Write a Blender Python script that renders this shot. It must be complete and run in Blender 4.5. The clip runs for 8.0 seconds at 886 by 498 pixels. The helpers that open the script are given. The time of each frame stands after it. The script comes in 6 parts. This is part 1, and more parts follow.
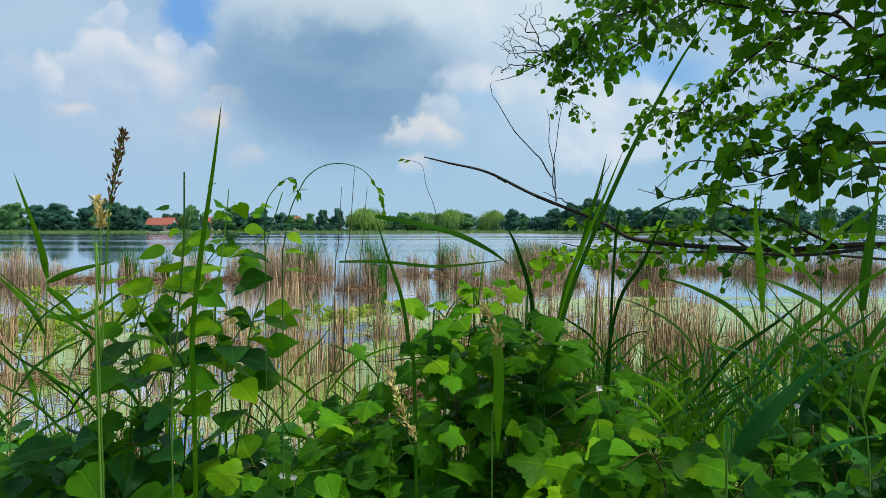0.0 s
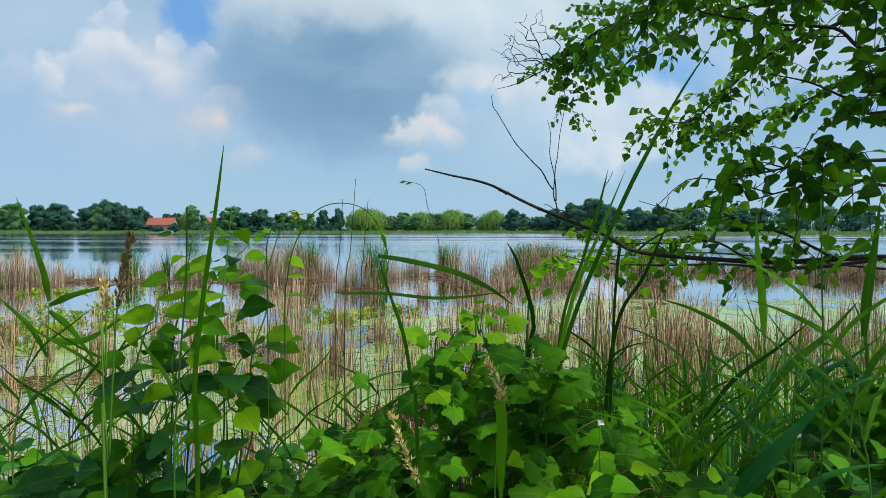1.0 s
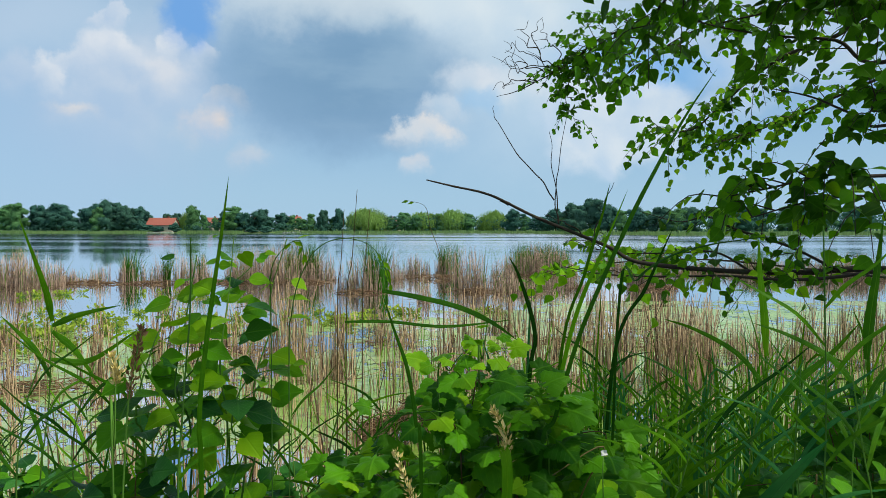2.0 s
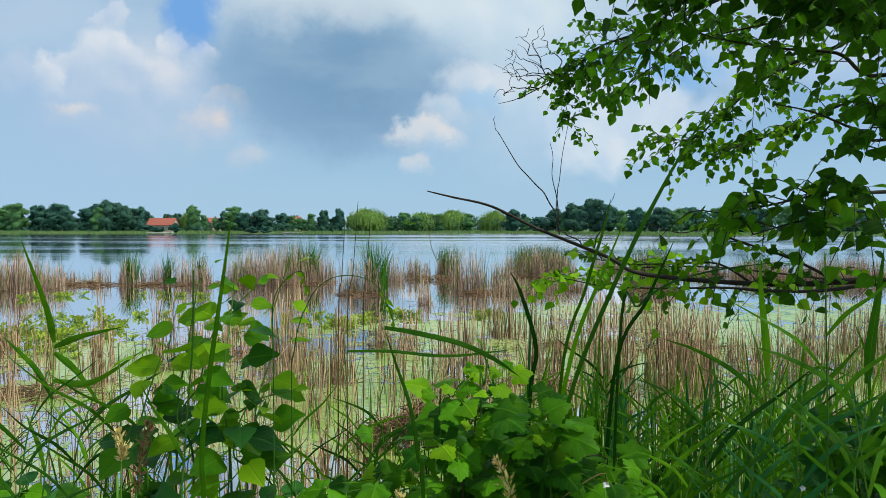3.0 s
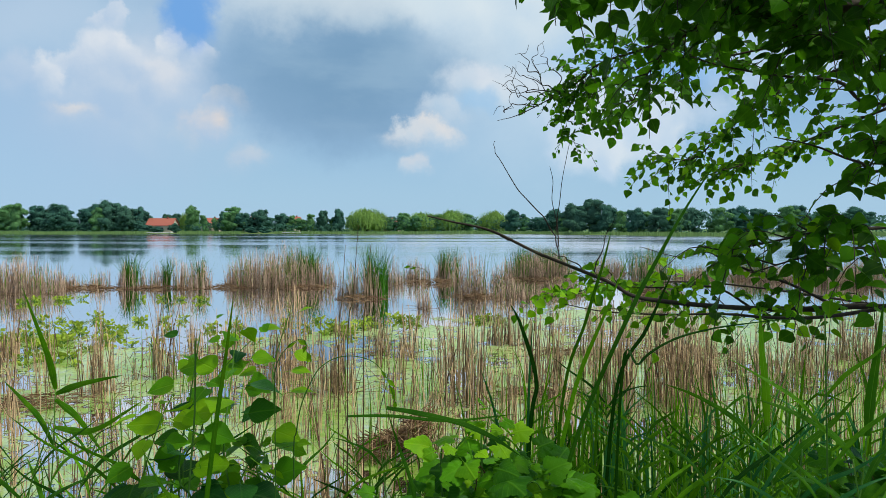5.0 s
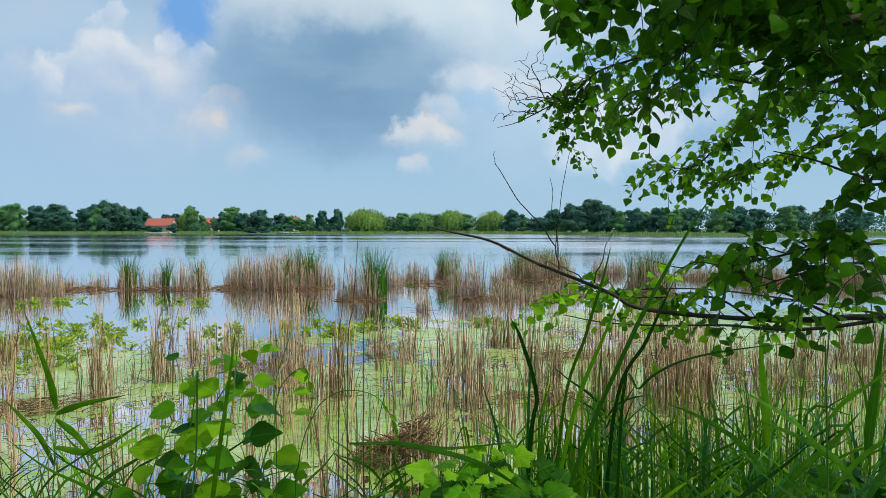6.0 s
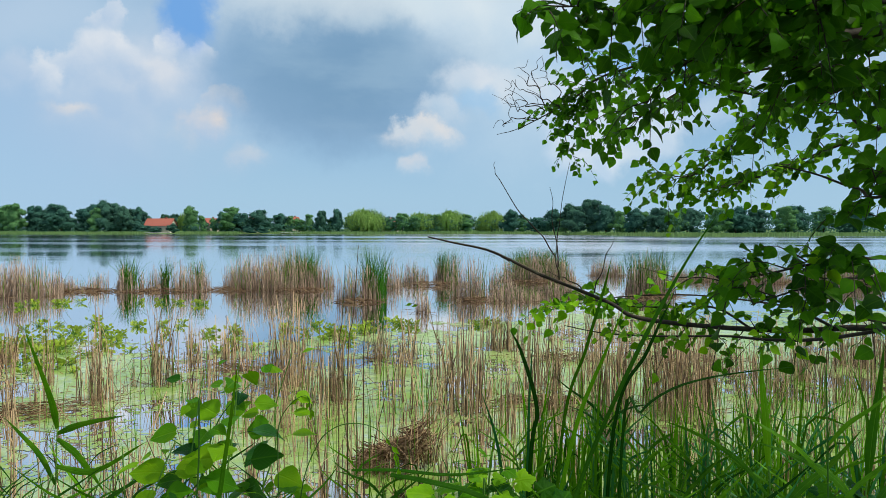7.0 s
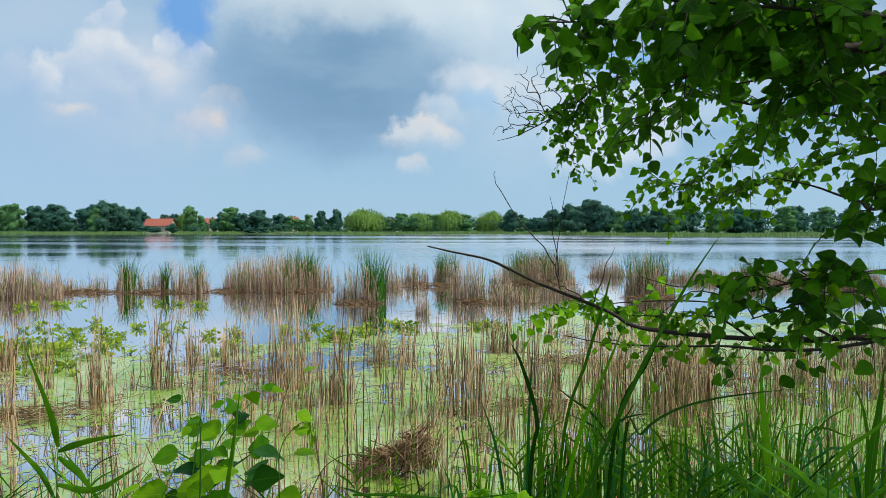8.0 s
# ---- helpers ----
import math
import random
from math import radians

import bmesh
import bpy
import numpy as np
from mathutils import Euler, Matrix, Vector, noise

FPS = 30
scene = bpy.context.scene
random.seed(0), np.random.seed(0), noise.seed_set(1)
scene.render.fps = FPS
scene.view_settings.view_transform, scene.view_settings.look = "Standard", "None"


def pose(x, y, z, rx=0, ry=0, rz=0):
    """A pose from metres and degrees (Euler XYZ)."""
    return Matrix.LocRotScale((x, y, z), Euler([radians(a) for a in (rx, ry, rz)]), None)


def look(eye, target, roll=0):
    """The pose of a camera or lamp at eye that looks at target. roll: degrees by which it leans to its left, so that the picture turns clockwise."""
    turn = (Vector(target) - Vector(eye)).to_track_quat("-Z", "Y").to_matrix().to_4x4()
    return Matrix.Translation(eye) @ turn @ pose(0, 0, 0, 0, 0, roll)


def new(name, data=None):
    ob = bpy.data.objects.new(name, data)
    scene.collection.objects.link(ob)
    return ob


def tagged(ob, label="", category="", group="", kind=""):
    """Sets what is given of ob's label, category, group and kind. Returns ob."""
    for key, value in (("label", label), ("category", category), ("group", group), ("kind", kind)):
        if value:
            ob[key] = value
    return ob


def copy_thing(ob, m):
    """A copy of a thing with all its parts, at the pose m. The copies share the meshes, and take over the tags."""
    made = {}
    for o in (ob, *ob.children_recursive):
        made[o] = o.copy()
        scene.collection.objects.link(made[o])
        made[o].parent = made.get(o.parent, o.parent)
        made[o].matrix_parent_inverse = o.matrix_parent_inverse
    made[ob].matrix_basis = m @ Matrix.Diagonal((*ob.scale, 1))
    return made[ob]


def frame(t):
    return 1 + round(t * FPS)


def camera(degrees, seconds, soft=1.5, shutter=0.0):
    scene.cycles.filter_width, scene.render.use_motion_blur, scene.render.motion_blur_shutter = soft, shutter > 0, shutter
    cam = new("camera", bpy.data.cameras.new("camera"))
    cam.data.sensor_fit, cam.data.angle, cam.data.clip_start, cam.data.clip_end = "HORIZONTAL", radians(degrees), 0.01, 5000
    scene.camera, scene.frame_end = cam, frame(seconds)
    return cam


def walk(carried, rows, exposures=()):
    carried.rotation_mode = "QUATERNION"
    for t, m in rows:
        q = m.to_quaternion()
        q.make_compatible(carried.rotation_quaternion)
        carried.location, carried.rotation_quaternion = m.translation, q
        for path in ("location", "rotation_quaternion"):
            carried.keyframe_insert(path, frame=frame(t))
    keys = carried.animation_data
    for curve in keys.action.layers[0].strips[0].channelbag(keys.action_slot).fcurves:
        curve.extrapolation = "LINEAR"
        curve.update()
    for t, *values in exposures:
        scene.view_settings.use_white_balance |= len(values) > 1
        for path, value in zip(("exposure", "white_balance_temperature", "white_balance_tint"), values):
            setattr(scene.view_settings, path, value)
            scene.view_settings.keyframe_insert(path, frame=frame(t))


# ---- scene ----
cam = camera(66.0, 8.0, soft=0.6)
# seconds, x, y, z, yaw: the camera is lifted slowly, looking slightly down
ROWS = [
    (0, 0, 0, 1.95, 0),
    (0.5, 0, 0, 1.9806, 0),
    (1, -0.003, 0, 2.0107, 0.03),
    (1.5, -0.006, 0, 2.0391, 0.05),
    (3, -0.012, 0, 2.1219, 0.08),
    (3.5, -0.012, 0, 2.1566, 0.1),
    (4, -0.013, 0, 2.1871, 0.08),
    (4.5, -0.014, 0, 2.2178, 0.06),
    (6, -0.02, 0, 2.3001, -0.05),
    (6.5, -0.022, 0, 2.3262, -0.08),
    (7, -0.024, 0, 2.3518, -0.1),
    (7.5, -0.026, 0, 2.3761, -0.12),
    (8, -0.027, 0, 2.4, -0.14),
]
walk(cam, [(t, pose(x, y, z, 90 - 1.71, 0, yaw)) for t, x, y, z, yaw in ROWS], [(0.0, 0.0, 6500, 2), (8.0, 0.0, 6500, 2)])

# ---- sky and sun ----
SUN_UP, SUN_TURN = 57, 108  # degrees above the horizon, degrees clockwise from +y
world = bpy.data.worlds.new("sky")
scene.world = world
world.use_nodes = True


class Nodes:
    """Short hand for a node tree."""

    def __init__(self, tree):
        self.tree = tree
        tree.nodes.clear()

    def add(self, kind):
        return self.tree.nodes.new(kind)

    def put(self, socket, value):
        if isinstance(value, bpy.types.NodeSocket):
            self.tree.links.new(value, socket)
        elif value is not None:
            socket.default_value = value

    def math(self, op, a, b=None, c=None, clamp=False):
        n = self.add("ShaderNodeMath")
        n.operation, n.use_clamp = op, clamp
        for s, v in zip(n.inputs, (a, b, c)):
            self.put(s, v)
        return n.outputs[0]

    def vec(self, op, a, b=None):
        n = self.add("ShaderNodeVectorMath")
        n.operation = op
        self.put(n.inputs[0], a)
        self.put(n.inputs[1], b)
        return n.outputs[0]

    def noise(self, vector, scale, detail=4, rough=0.55, distort=0.0):
        n = self.add("ShaderNodeTexNoise")
        self.put(n.inputs["Vector"], vector)
        for k, v in (("Scale", scale), ("Detail", detail), ("Roughness", rough), ("Distortion", distort)):
            self.put(n.inputs[k], v)
        return n.outputs

    def step(self, value, lo, hi, a=0.0, b=1.0, smooth=True):
        n = self.add("ShaderNodeMapRange")
        n.interpolation_type = "SMOOTHSTEP" if smooth else "LINEAR"
        for s, v in zip(n.inputs, (value, lo, hi, a, b)):
            self.put(s, v)
        return n.outputs[0]

    def mix(self, fac, a, b, blend="MIX"):
        n = self.add("ShaderNodeMix")
        n.data_type, n.blend_type = "RGBA", blend
        self.put(n.inputs[0], fac)
        self.put(n.inputs[6], a)
        self.put(n.inputs[7], b)
        return n.outputs[2]


def srgb(r, g, b):
    f = lambda c: (c / 255 / 12.92) if c < 11 else ((c / 255 + 0.055) / 1.055) ** 2.4
    return (f(r), f(g), f(b), 1)


def make_sky():
    n = Nodes(world.node_tree)
    way = n.add("ShaderNodeTexCoord").outputs["Generated"]
    sep = n.add("ShaderNodeSeparateXYZ")
    n.put(sep.inputs[0], way)
    ahead = n.math("MAXIMUM", sep.outputs[1], 0.05)
    u = n.math("DIVIDE", sep.outputs[0], ahead)
    v = n.math("DIVIDE", sep.outputs[2], ahead)
    front = n.step(sep.outputs[1], 0.15, 0.4)
    coarse = n.noise(way, 4.0, 8, 0.6)
    fine = n.noise(way, 13.0, 8, 0.62)
    # edges of the clouds are pushed about by two sizes of noise
    shove = n.vec("SUBTRACT", coarse[1], (0.5, 0.5, 0.5))
    shove2 = n.vec("SUBTRACT", fine[1], (0.5, 0.5, 0.5))
    s1, s2 = n.add("ShaderNodeSeparateXYZ"), n.add("ShaderNodeSeparateXYZ")
    n.put(s1.inputs[0], shove)
    n.put(s2.inputs[0], shove2)
    uu = n.math("ADD", n.math("MULTIPLY_ADD", s1.outputs[0], 0.16, u), n.math("MULTIPLY", s2.outputs[0], 0.09))
    vv = n.math("ADD", n.math("MULTIPLY_ADD", s1.outputs[1], 0.12, v), n.math("MULTIPLY", s2.outputs[1], 0.07))
    sky = n.add("ShaderNodeTexSky")
    sky.sky_type, sky.sun_disc = "NISHITA", False
    sky.sun_elevation, sky.sun_rotation = radians(SUN_UP), radians(SUN_TURN)
    sky.air_density, sky.dust_density, sky.ozone_density = 1.0, 0.6, 2.0
    blue = n.vec("SCALE", sky.outputs[0])
    n.put(blue.node.inputs[3], 0.085)
    # haze towards the horizon, then high broken cloud over the whole dome
    haze = n.step(sep.outputs[2], 0.0, 0.33, 0.9, 0.55)
    col = n.mix(haze, blue, n.mix(n.step(sep.outputs[2], 0.02, 0.22), srgb(168, 201, 233), srgb(148, 186, 230)))
    # in the open behind and above: broken cloud
    whole = n.step(coarse[0], 0.38, 0.58, 0.35, 0.95)
    col = n.mix(n.math("MULTIPLY", whole, n.step(sep.outputs[2], 0.32, 0.5)), col, srgb(214, 219, 224))

    def cloud(col, u0, v0, a, b, edge, amount, tone):
        du = n.math("DIVIDE", n.math("SUBTRACT", uu, u0), a)
        dv = n.math("DIVIDE", n.math("SUBTRACT", vv, v0), b)
        r = n.math("SQRT", n.math("ADD", n.math("MULTIPLY", du, du), n.math("MULTIPLY", dv, dv)))
        m = n.step(r, 1.0 + edge, 1.0 - edge, 0.0, amount)
        return n.mix(n.math("MULTIPLY", m, front), col, tone)

    # billows: heaped domes, lit from above and from the right
    def heap(at):
        """How far the heaped cloud stands out, two sizes of dome and a little fray."""
        sum_ = n.math("MULTIPLY", n.noise(at, 38.0, 4, 0.6)[0], 0.22)
        for scale, amount in ((11.0, 0.75), (24.0, 0.35)):
            d = n.add("ShaderNodeTexVoronoi")
            d.feature = "SMOOTH_F1"
            n.put(d.inputs["Vector"], at)
            d.inputs["Scale"].default_value = scale
            d.inputs["Smoothness"].default_value = 0.55
            sum_ = n.math("MULTIPLY_ADD", d.outputs["Distance"], -amount, sum_)
        return sum_

    bent = n.vec("ADD", way, n.vec("MULTIPLY", shove2, (0.05, 0.0, 0.05)))
    here = heap(bent)
    below = heap(n.vec("ADD", bent, (-0.013, 0.0, -0.016)))
    lit = n.math("MULTIPLY_ADD", n.math("SUBTRACT", below, here), 2.6, 0.42, clamp=True)

    def billow(col, u0, v0, a, b, edge, amount, shade, bright):
        du = n.math("DIVIDE", n.math("SUBTRACT", uu, u0), a)
        dv = n.math("DIVIDE", n.math("SUBTRACT", vv, v0), b)
        r = n.math("SQRT", n.math("ADD", n.math("MULTIPLY", du, du), n.math("MULTIPLY", dv, dv)))
        r = n.math("MULTIPLY_ADD", n.math("ADD", here, 0.42), -1.3, r)
        m = n.step(r, 1.0 + edge, 1.0 - edge, 0.0, amount)
        return n.mix(n.math("MULTIPLY", m, front), col, n.mix(lit, shade, bright))

    white, lilac, grey, dark = srgb(226, 233, 241), srgb(170, 198, 232), srgb(144, 175, 211), srgb(118, 153, 189)
    warm = srgb(232, 224, 222)
    for row in (
        (-0.60, 0.19, 0.24, 0.22, 0.6, 0.6, lilac),
        (-0.03, 0.345, 0.30, 0.085, 0.6, 0.9, srgb(212, 224, 238)),
        (0.10, 0.26, 0.15, 0.15, 0.7, 0.8, srgb(198, 217, 238)),
        (-0.56, 0.31, 0.14, 0.06, 0.7, 0.6, srgb(186, 207, 231)),
    ):
        col = cloud(col, *row)
    # small heaps with a crisp upper edge that dissolve downwards
    frayed = n.noise(way, 34.0, 6, 0.62)
    s3 = n.add("ShaderNodeSeparateXYZ")
    n.put(s3.inputs[0], n.vec("SUBTRACT", frayed[1], (0.5, 0.5, 0.5)))
    pu = n.math("ADD", n.math("MULTIPLY_ADD", s2.outputs[0], 0.055, u), n.math("MULTIPLY", s3.outputs[0], 0.040))
    pv = n.math("ADD", n.math("MULTIPLY_ADD", s2.outputs[1], 0.045, v), n.math("MULTIPLY", s3.outputs[1], 0.034))

    def puff(col, u0, v0, a, b, edge, amount, shade, bright):
        du = n.math("DIVIDE", n.math("SUBTRACT", pu, u0), a)
        dv = n.math("DIVIDE", n.math("SUBTRACT", pv, v0), b)
        r = n.math("SQRT", n.math("ADD", n.math("MULTIPLY", du, du), n.math("MULTIPLY", dv, dv)))
        r = n.math("MULTIPLY_ADD", n.math("ADD", here, 0.42), -0.8, r)
        edge = n.step(dv, -1.0, 0.5, edge + 0.45, edge)
        m = n.step(r, n.math("ADD", 1.0, edge), n.math("SUBTRACT", 1.0, edge), 0.0, amount)
        m = n.math("MULTIPLY", m, n.step(dv, -1.3, 0.3, 0.35, 1.0))
        top = n.math("ADD", n.math("MULTIPLY", lit, 0.7), n.step(n.math("MULTIPLY_ADD", du, 0.35, dv), -0.9, 0.9, 0.0, 0.45), clamp=True)
        return n.mix(n.math("MULTIPLY", m, front), col, n.mix(top, shade, bright))

    body, pale, pink = srgb(176, 197, 228), srgb(224, 226, 238), srgb(226, 219, 222)
    for row in (
        (-0.46, 0.19, 0.17, 0.10, 0.7, 0.55, body),
        (-0.33, 0.13, 0.09, 0.06, 0.7, 0.5, srgb(172, 199, 227)),
        (-0.64, 0.32, 0.13, 0.04, 0.7, 0.5, srgb(186, 203, 230)),
    ):
        col = cloud(col, *row)
    for row in (
        (-0.445, 0.205, 0.10, 0.085, 0.45, 0.75, body, srgb(206, 214, 232)),
        (-0.625, 0.224, 0.030, 0.030, 0.4, 0.6, body, srgb(204, 212, 232)),
        (-0.540, 0.172, 0.035, 0.014, 0.5, 0.7, body, pink),
        (-0.575, 0.222, 0.022, 0.030, 0.25, 0.8, body, pale),
        (-0.540, 0.244, 0.030, 0.024, 0.25, 0.75, body, pale),
        (-0.418, 0.222, 0.048, 0.028, 0.3, 0.8, body, srgb(218, 220, 233)),
        (-0.496, 0.300, 0.026, 0.017, 0.2, 0.85, body, pale),
        (-0.478, 0.306, 0.018, 0.024, 0.18, 0.9, body, pale),
        (-0.492, 0.254, 0.050, 0.042, 0.22, 0.95, body, pale),
    ):
        col = puff(col, *row)
    for row in (
        (-0.355, 0.250, 0.026, 0.026, 0.18, 0.9, body, pale),
        (-0.400, 0.264, 0.022, 0.022, 0.2, 0.9, body, pale),
        (-0.318, 0.186, 0.036, 0.020, 0.2, 0.85, body, pink),
        (-0.350, 0.150, 0.034, 0.024, 0.45, 0.9, body, srgb(234, 219, 216)),
        (-0.285, 0.098, 0.026, 0.018, 0.5, 0.5, body, pink),
    ):
        col = puff(col, *row)
    for row in (
        (-0.155, 0.235, 0.175, 0.105, 0.35, 0.95, grey),
        (-0.13, 0.235, 0.14, 0.085, 0.8, 0.75, dark),
        (-0.10, 0.33, 0.17, 0.035, 0.6, 0.55, srgb(225, 231, 240)),
    ):
        col = cloud(col, *row)
    band = n.noise(n.vec("MULTIPLY", way, (1.0, 1.0, 3.0)), 5.0, 5, 0.55)[0]
    grey_part = n.step(n.math("SQRT", n.math("ADD", n.math("POWER", n.math("DIVIDE", n.math("ADD", uu, 0.14), 0.17), 2.0), n.math("POWER", n.math("DIVIDE", n.math("SUBTRACT", vv, 0.24), 0.10), 2.0))), 1.2, 0.6)
    col = n.mix(n.math("MULTIPLY", n.math("MULTIPLY", grey_part, front), n.step(band, 0.42, 0.68, 0.0, 0.38)), col, srgb(166, 192, 218))
    veil = srgb(192, 211, 234)
    for row in (
        (0.09, 0.29, 0.10, 0.06, 0.4, 0.7, veil, srgb(222, 229, 240)),
        (0.045, 0.215, 0.045, 0.030, 0.35, 0.75, veil, srgb(222, 225, 238)),
        (-0.002, 0.170, 0.034, 0.022, 0.35, 0.7, veil, srgb(214, 220, 235)),
        (-0.030, 0.140, 0.050, 0.022, 0.25, 0.9, veil, srgb(232, 224, 226)),
        (-0.046, 0.096, 0.020, 0.014, 0.4, 0.7, veil, srgb(222, 218, 226)),
        (0.115, 0.20, 0.05, 0.03, 0.35, 0.7, veil, srgb(222, 226, 238)),
    ):
        col = puff(col, *row)
    for row in (
        (0.27, 0.165, 0.13, 0.075, 0.25, 0.8, srgb(196, 213, 238), srgb(228, 232, 243)),
        (0.50, 0.29, 0.20, 0.08, 0.4, 0.6, srgb(190, 210, 238), srgb(226, 232, 244)),
    ):
        col = billow(col, *row)
    for row in ((0.31, 0.24, 0.13, 0.03, 0.6, 0.6, srgb(135, 186, 243)), (-0.368, 0.325, 0.042, 0.05, 0.5, 0.85, srgb(108, 162, 230)), (0.05, 0.175, 0.022, 0.02, 0.6, 0.5, srgb(150, 193, 236))):
        col = cloud(col, *row)
    back = n.add("ShaderNodeBackground")
    n.put(back.inputs[0], col)
    back.inputs[1].default_value = 1.0
    n.put(n.add("ShaderNodeOutputWorld").inputs[0], back.outputs[0])


make_sky()
sun_data = bpy.data.lights.new("sun", "SUN")
sun_data.energy, sun_data.angle, sun_data.color = 4.0, radians(1.5), (1.0, 0.95, 0.87)
a, e = radians(SUN_TURN), radians(SUN_UP)
sun = new("sun", sun_data)
sun.matrix_world = look((30 * math.sin(a) * math.cos(e), 30 * math.cos(a) * math.cos(e), 30 * math.sin(e)), (0, 0, 0))


# ---- materials ----
def shader(name, build):
    m = bpy.data.materials.new(name)
    m.use_nodes = True
    n = Nodes(m.node_tree)
    n.put(n.add("ShaderNodeOutputMaterial").inputs[0], build(n))
    return m


def principled(n, colour, rough=0.6, bump=None, strength=0.3, distance=0.01, spec=0.4):
    p = n.add("ShaderNodeBsdfPrincipled")
    n.put(p.inputs["Base Color"], colour)
    n.put(p.inputs["Roughness"], rough)
    p.inputs["Specular IOR Level"].default_value = spec
    if bump is not None:
        b = n.add("ShaderNodeBump")
        b.inputs["Strength"].default_value, b.inputs["Distance"].default_value = strength, distance
        n.put(b.inputs["Height"], bump)
        n.put(p.inputs["Normal"], b.outputs[0])
    return p


def place(n):
    return n.add("ShaderNodeNewGeometry").outputs["Position"]


def chance(n):
    """A random value for each piece: by object and by loose island."""
    o = n.add("ShaderNodeObjectInfo").outputs["Random"]
    i = n.add("ShaderNodeNewGeometry").outputs["Random Per Island"]
    return n.math("FRACT", n.math("ADD", o, i))


def leaf_shader(name, dark, light, thin=0.35, rough=0.42, veins=9.0, spot=None):
    def build(n):
        uv = n.add("ShaderNodeUVMap").outputs[0]
        sep = n.add("ShaderNodeSeparateXYZ")
        n.put(sep.inputs[0], uv)
        across = n.math("ABSOLUTE", sep.outputs[0])
        rib = n.step(across, 0.0, 0.05, 1.0, 0.0)
        side = n.math("SINE", n.math("MULTIPLY", n.math("MULTIPLY_ADD", across, -0.9, sep.outputs[1]), 6.283 * veins))
        side = n.step(side, 0.86, 1.0, 0.0, 0.4)
        vein = n.math("MAXIMUM", rib, side)
        r = chance(n)
        patch = n.noise(place(n), 38.0, 3)[0]
        col = n.mix(n.step(n.math("MULTIPLY_ADD", patch, 0.45, n.math("MULTIPLY", r, 0.65)), 0.28, 0.92), dark, light)
        col = n.mix(n.math("MULTIPLY", vein, 0.22), col, rgb(light[0] * 1.5 + 0.03, light[1] * 1.25 + 0.04, light[2] * 1.5 + 0.01))
        col = n.mix(n.step(n.noise(place(n), 9.0, 2)[0], 0.5, 0.75, 0.0, 0.35), col, rgb(light[0] * 1.5, light[1] * 1.1, light[2]))
        if spot:
            col = n.mix(n.step(n.noise(place(n), 60.0, 3)[0], 0.66, 0.74, 0.0, 0.8), col, spot)
        p = principled(n, col, rough, n.math("MULTIPLY_ADD", vein, -0.6, patch), 0.5, 0.004, 0.10)
        t = n.add("ShaderNodeBsdfTranslucent")
        n.put(t.inputs[0], n.mix(0.6, col, light))
        m = n.add("ShaderNodeMixShader")
        m.inputs[0].default_value = thin
        n.put(m.inputs[1], p.outputs[0])
        n.put(m.inputs[2], t.outputs[0])
        return m.outputs[0]

    return shader(name, build)


def rgb(r, g, b):
    return (r, g, b, 1)


M = {}
M["tree_leaf"] = leaf_shader("tree_leaf", rgb(0.004, 0.028, 0.002), rgb(0.10, 0.30, 0.006), 0.46, 0.5)
M["vine_leaf"] = leaf_shader("vine_leaf", rgb(0.014, 0.078, 0.003), rgb(0.10, 0.31, 0.006), 0.36, 0.5, 7)
# young leaves; on the overhanging tree this paler green stands in for sunlight
M["young_lit_leaf"] = leaf_shader("young_lit_leaf", rgb(0.06, 0.22, 0.004), rgb(0.24, 0.48, 0.008), 0.4, 0.5, 7)
M["blue_leaf"] = leaf_shader("blue_leaf", rgb(0.009, 0.060, 0.010), rgb(0.050, 0.20, 0.026), 0.28, 0.42, 7)
M["blade"] = leaf_shader("blade", rgb(0.020, 0.10, 0.002), rgb(0.13, 0.34, 0.006), 0.33, 0.48, 0.0)
M["blade_dark"] = leaf_shader("blade_dark", rgb(0.006, 0.042, 0.002), rgb(0.042, 0.15, 0.006), 0.25, 0.48, 0.0)
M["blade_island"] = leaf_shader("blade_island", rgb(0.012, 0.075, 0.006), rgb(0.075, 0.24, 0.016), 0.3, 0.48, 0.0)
M["blade_blue"] = leaf_shader("blade_blue", rgb(0.014, 0.10, 0.020), rgb(0.060, 0.24, 0.050), 0.25, 0.42, 0.0)
M["water_plant"] = leaf_shader("water_plant", rgb(0.15, 0.24, 0.015), rgb(0.34, 0.44, 0.05), 0.3, 0.45, 5)


def straw_shader(name, dark, light):
    def build(n):
        at = place(n)
        grain = n.noise(at, 30.0, 4)[0]
        col = n.mix(n.step(n.math("MULTIPLY_ADD", grain, 0.35, n.math("MULTIPLY", chance(n), 0.75)), 0.15, 0.95), dark, light)
        return principled(n, col, 0.75, grain, 0.3, 0.004, 0.2).outputs[0]

    return shader(name, build)


M["straw"] = straw_shader("straw", rgb(0.075, 0.044, 0.025), rgb(0.56, 0.39, 0.225))
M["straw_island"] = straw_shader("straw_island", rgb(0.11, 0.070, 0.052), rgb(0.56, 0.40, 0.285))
M["straw_old"] = straw_shader("straw_old", rgb(0.10, 0.055, 0.030), rgb(0.32, 0.20, 0.11))
M["seed"] = straw_shader("seed", rgb(0.50, 0.38, 0.10), rgb(0.80, 0.66, 0.28))
M["panicle"] = straw_shader("panicle", rgb(0.15, 0.075, 0.03), rgb(0.38, 0.23, 0.10))
M["stem"] = straw_shader("stem", rgb(0.05, 0.14, 0.015), rgb(0.12, 0.26, 0.03))
M["stem_red"] = straw_shader("stem_red", rgb(0.08, 0.05, 0.02), rgb(0.16, 0.12, 0.04))


